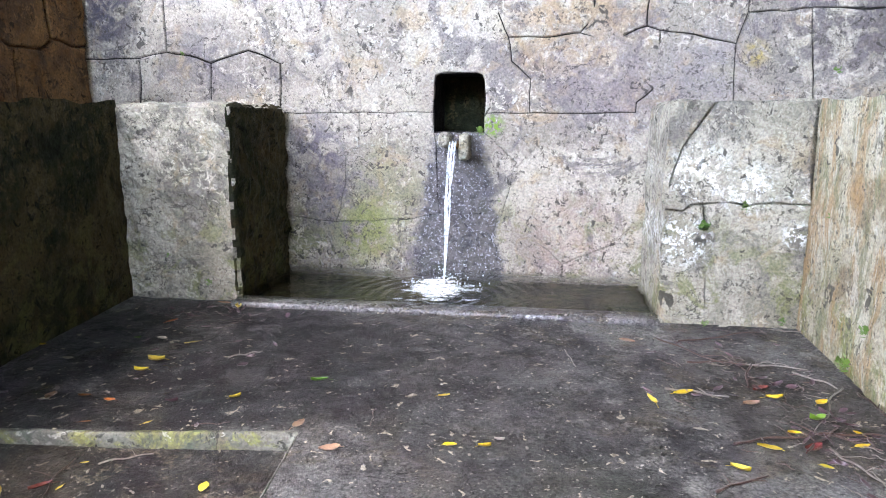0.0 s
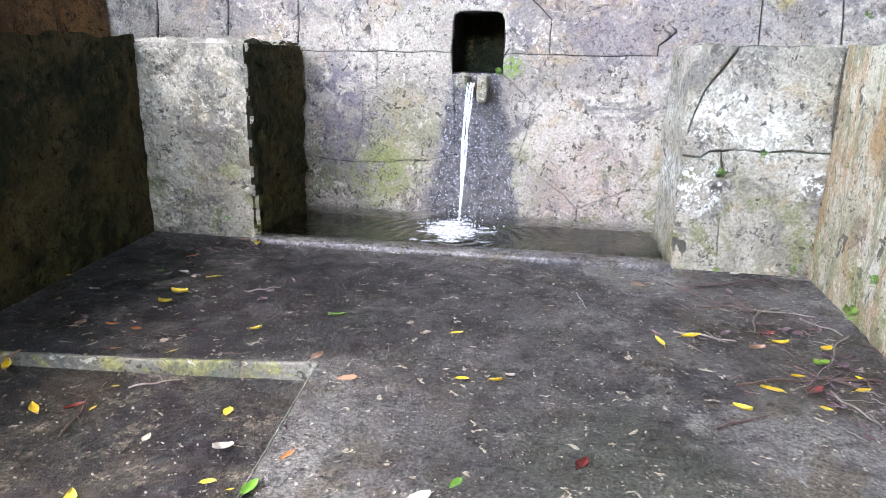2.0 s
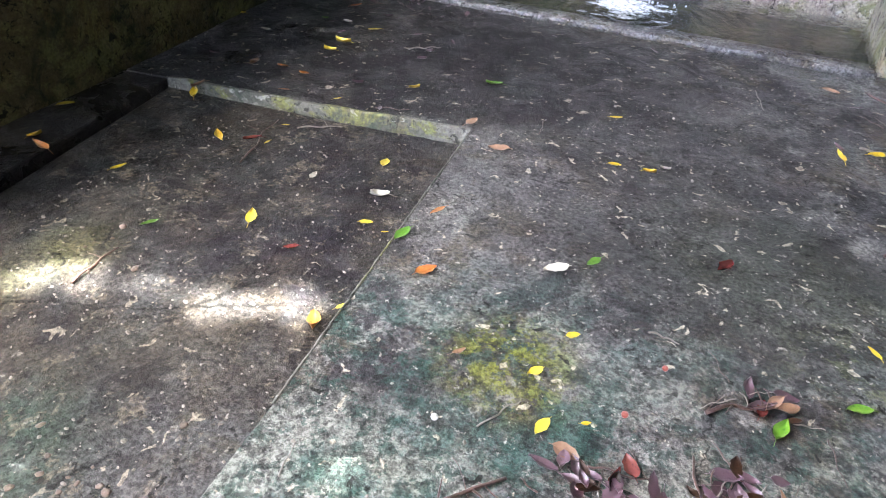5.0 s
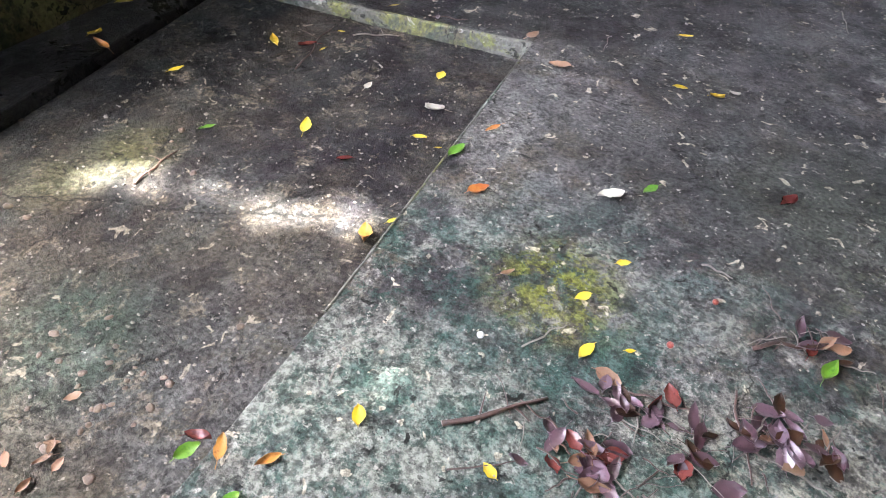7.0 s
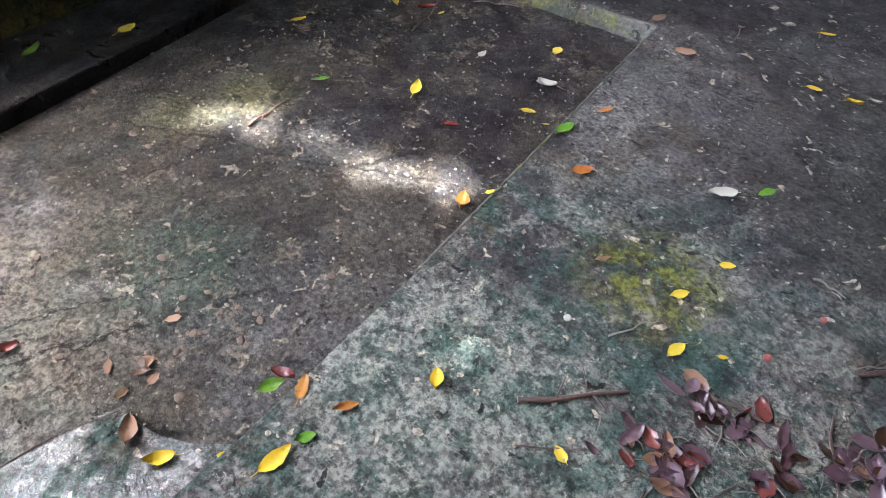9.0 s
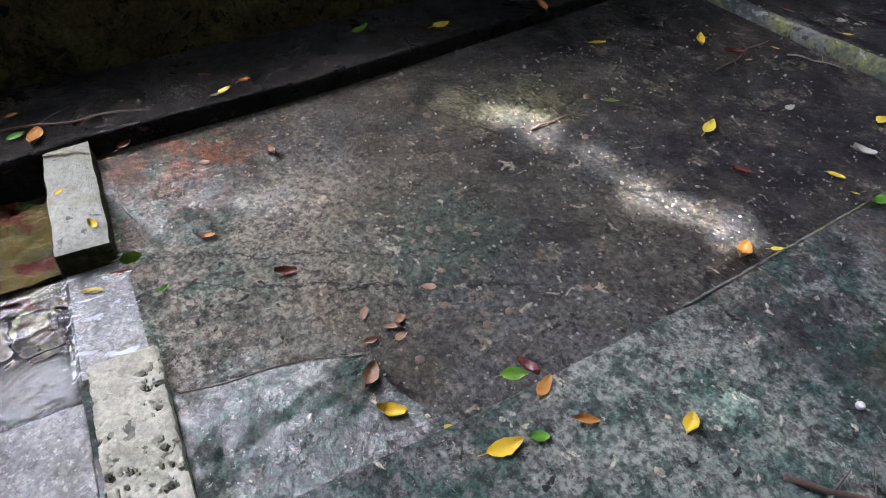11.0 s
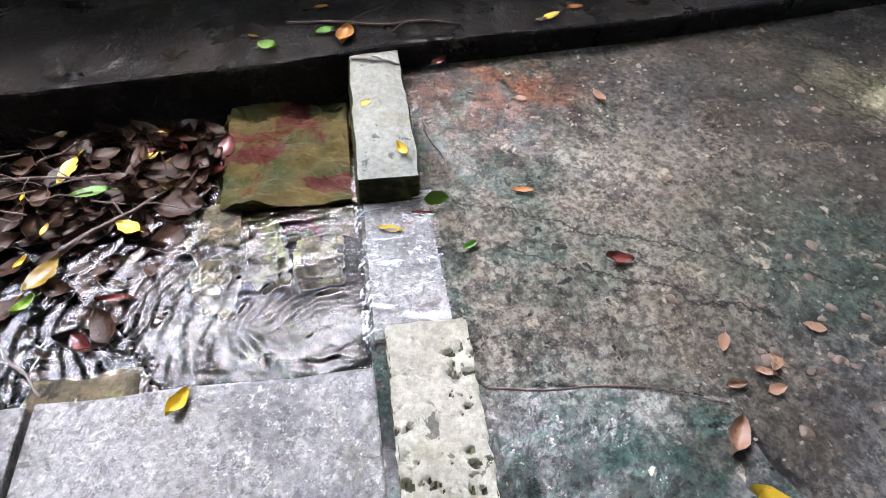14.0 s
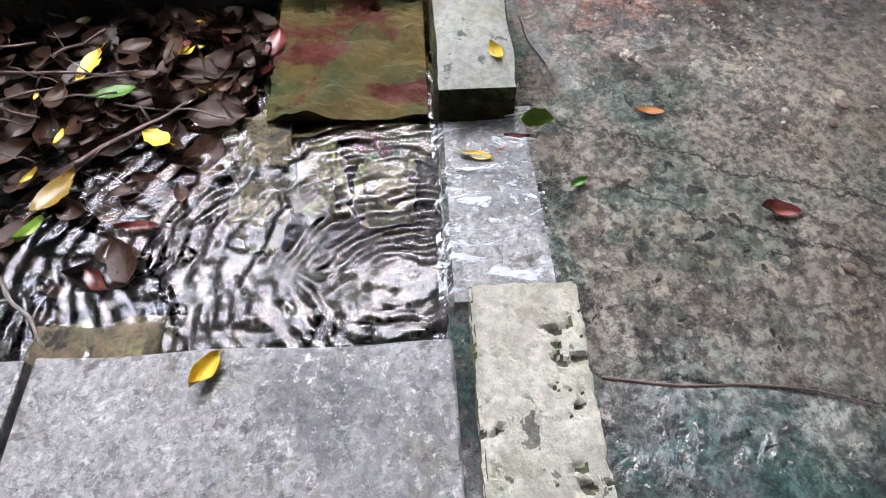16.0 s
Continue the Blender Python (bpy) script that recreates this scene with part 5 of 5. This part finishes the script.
def weed(x, y, z, out, size, count, seed):
    """A tuft of small round leaves on thin stems, growing out of a joint."""
    rng = random.Random(seed)
    ob = tagged(new("weed"), "small bright green weed growing from the wall", "weed", "weeds on the walls")
    ob.location = (x, y, z)
    out = Vector(out)
    stems, blades = bmesh.new(), bmesh.new()
    for k in range(count):
        d = (out * rng.uniform(0.3, 1.0) + Vector((rng.gauss(0, 0.7), rng.gauss(0, 0.7), rng.gauss(0.1, 0.8)))).normalized()
        if d.dot(out) < 0.1:
            d += out * 0.5
        l = size * rng.uniform(0.4, 1.0)
        tip = d * l
        tube(stems, [(0, 0, 0), tip * 0.6 + Vector((0, 0, 0.1 * l)), tip], [0.0012, 0.001, 0.0008], 4)
        a = d.cross((0.1, 0.2, 1)).normalized()
        b = (d * 0.6 + Vector((0, 0, 0.5)) + Vector((rng.gauss(0, 0.3), rng.gauss(0, 0.3), 0))).normalized()
        s = size * rng.uniform(0.16, 0.3)
        ring = [blades.verts.new(tip + (a * math.cos(i * math.tau / 8) + b * math.sin(i * math.tau / 8)) * s * (1 + 0.2 * math.cos(3 * i))) for i in range(8)]
        mid = blades.verts.new(tip - d * s * 0.25)
        for i in range(8):
            blades.faces.new((ring[i], ring[(i + 1) % 8], mid))
    part("stems", stems, WEED, ob)
    tagged(part("leaves", blades, WEED, ob), kind="stuff")


for i, (x, y, z, out, size, count) in enumerate((
        (1.053, 4.73, 0.75, (0, -1, 0), 0.09, 26), (1.318, 4.73, 0.895, (0, -1, 0), 0.07, 18), (-2.69, 4.79, 0.19, (0, -1, 0), 0.07, 16), (-3.03, 4.79, 0.40, (0, -1, 0), 0.05, 10),
        (1.70, 3.89, 0.10, (-1, 0, 0), 0.10, 26), (1.70, 3.71, 0.35, (-1, 0, 0), 0.08, 16), (1.70, 4.34, 0.89, (-1, 0, 0), 0.04, 8), (-0.63, 5.92, 1.37, (0, -1, 0.3), 0.08, 34),
        (-3.43, 5.92, 2.07, (0, -1, 0), 0.06, 12), (2.25, 5.92, 1.85, (0, -1, 0), 0.07, 12), (-0.45, 5.92, 0.75, (0, -1, 0), 0.04, 8), (1.62, 4.70, 0.10, (-0.5, -1, 0), 0.08, 14), (1.1, 4.72, 0.06, (0, -1, 0), 0.07, 14))):
    weed(x, y, z, out, size * 0.6, count, i)

LUMP = simple_material("rusty crumb of concrete", (0.050, 0.034, 0.022), (0.125, 0.088, 0.060), 25, 0.5, 0.8)
LUMPS = []
for k in range(4):
    bm = bmesh.new()
    bmesh.ops.create_icosphere(bm, subdivisions=2, radius=1.0)
    for v in bm.verts:
        v.co *= 1 + 0.35 * noise.noise(v.co * 1.3 + Vector((k * 7, 0, 0)))
        v.co.z *= 0.45
    me = bpy.data.meshes.new("stone_crumb")
    bm.to_mesh(me)
    bm.free()
    me.materials.append(LUMP)
    for p in me.polygons:
        p.use_smooth = True
    LUMPS.append(me)
rng = random.Random(8)
for k in range(44):
    cx, cy, d = ((-1.36, 0.24, 0.10), (-1.62, 0.36, 0.16), (-1.40, 0.50, 0.12), (-2.0, 1.1, 0.25))[k % 4]
    x, y, r = rng.gauss(cx, d), rng.gauss(cy, d), rng.uniform(0.005, 0.014)
    if x > -1.05:
        continue
    ob = tagged(new("stone_crumb", LUMPS[k % 4]), "rusty brown crumb on the wet pool floor", "stone", "crumbs on the pool floor")
    ob.matrix_world = pose(x, y, pool_z(x, y) + r * 0.12, rng.uniform(-10, 10), rng.uniform(-10, 10), rng.uniform(0, 360)) @ Matrix.Diagonal((r * rng.uniform(0.9, 1.6), r, r, 1))

PEBBLE = simple_material("pebble", (0.110, 0.095, 0.075), (0.210, 0.190, 0.160), 20, 0.5, 0.5)
bm = bmesh.new()
for k in range(1300):
    if k < 800:
        x, y = rng.uniform(-2.5, -1.0), rng.uniform(-0.3, 2.4)
        z = pool_z(x, y)
        if x < -2.5 - 0.13 * (y - 0.25):
            continue
    else:
        x, y = rng.uniform(-0.9, 1.5), rng.uniform(0.3, 4.4)
        z = main_z(x, y)
    r = rng.uniform(0.0015, 0.006) * (1.6 if rng.random() < 0.08 else 1.0)
    bmesh.ops.create_icosphere(bm, subdivisions=1, radius=r, matrix=Matrix.LocRotScale((x, y, z + r * 0.3), Euler((rng.random(), rng.random(), rng.random() * 6)), (1.3, 1, 0.6)))
tagged(mesh_object("grit", bm, PEBBLE), "scattered grit and small crumbs of stone", "grit", kind="stuff")

# ---------------------------------------------------------------- unseen tree that dapples the sun, its crown shaped to steer the light
bark, crown_leaf = simple_material("bark", (0.07, 0.055, 0.04), (0.16, 0.13, 0.10), 8, 0.8, 0.8), simple_material("crown leaf", (0.03, 0.07, 0.015), (0.06, 0.12, 0.03), 3, 0.5, 0.2)
tree = tagged(new("tree"), "unseen tall broad-leaved tree shading the spring", "tree")
side = SUN_DIR.cross((0, 0, 1)).normalized()
upw = side.cross(SUN_DIR)
centre = Vector((-0.9, 1.6, 0.8)) + SUN_DIR * 8.5
bm = bmesh.new()
base = Vector((centre.x + 2.5, centre.y - 2.0, -0.5))
tube(bm, [base, base + Vector((0.1, 0.1, 3)), centre + Vector((0.6, -0.5, -1.5)), centre + Vector((0, 0, 0.6))], [0.32, 0.26, 0.18, 0.06], 10)
for k in range(7):
    a = k * math.tau / 7
    tube(bm, [centre + Vector((0.5, -0.4, -1.2)), centre + side * math.cos(a) * 2 + upw * math.sin(a) * 2, centre + side * math.cos(a) * 4.5 + upw * math.sin(a) * 4.5], [0.1, 0.06, 0.02], 6)
part("trunk", bm, bark, tree)
# holes made in the crown above each wanted sun spot: x, y, radius
GAPS = [(-1.90, 1.14, 0.12), (-1.68, 1.24, 0.07), (-1.21, 1.43, 0.15), (-1.40, 1.20, 0.10), (-2.20, 0.97, 0.05), (-1.14, 0.66, 0.03), (-1.0, 0.93, 0.02), (-0.5, 0.93, 0.03), (-0.55, 0.68, 0.05), (-1.5, -0.22, 0.02)]
verts, faces, rng = [], [], random.Random(4)
for layer in range(3):
    for i in range(-54, 55):
        for j in range(-54, 55):
            u, v = (i + rng.uniform(-0.5, 0.5)) * 0.2, (j + rng.uniform(-0.5, 0.5)) * 0.2
            p = centre + side * u + upw * v + SUN_DIR * (layer * 0.6 + rng.uniform(-0.3, 0.3))
            # crown cut away south and southwest so that sky light comes from there
            if p.x < 0.5 and p.y < -6.2 + 0.5 * noise.noise((u, v, 8)) or p.x < -5.8 and math.hypot((p.x + 8.2) / 3.4, (p.y + 2.0) / 4.0) < 1 + 0.25 * noise.noise((p.x * 0.9, p.y * 0.9, 8)) or math.hypot(u, v) > 10.5 + 0.6 * noise.noise((u, v, 3)):
                continue
            down = p - SUN_DIR * (p.z / SUN_DIR.z)
            if any(math.hypot(down.x - gx, down.y - gy) < (gr + 0.11) * (1 + 0.5 * noise.noise((down.x * 5, down.y * 5, 2))) for gx, gy, gr in GAPS):
                continue
            q = Euler((rng.uniform(-0.6, 0.6), rng.uniform(-0.6, 0.6), rng.uniform(0, 6))).to_matrix() @ Matrix((side, upw, SUN_DIR)).transposed()
            s = rng.uniform(0.20, 0.30)
            n0 = len(verts)
            for cx, cy in ((-1, 0), (-0.4, -0.6), (0.5, -0.5), (1.1, 0), (0.5, 0.55), (-0.4, 0.6)):
                verts.append(p + q @ Vector((cx * s, cy * s, 0.1 * s * cx * cx)))
            faces.append(tuple(range(n0, n0 + 6)))
me = bpy.data.meshes.new("crown")
me.from_pydata([tuple(v) for v in verts], [], faces)
me.materials.append(crown_leaf)
crown = new("crown", me)
crown.parent = tree
tagged(crown, kind="stuff")
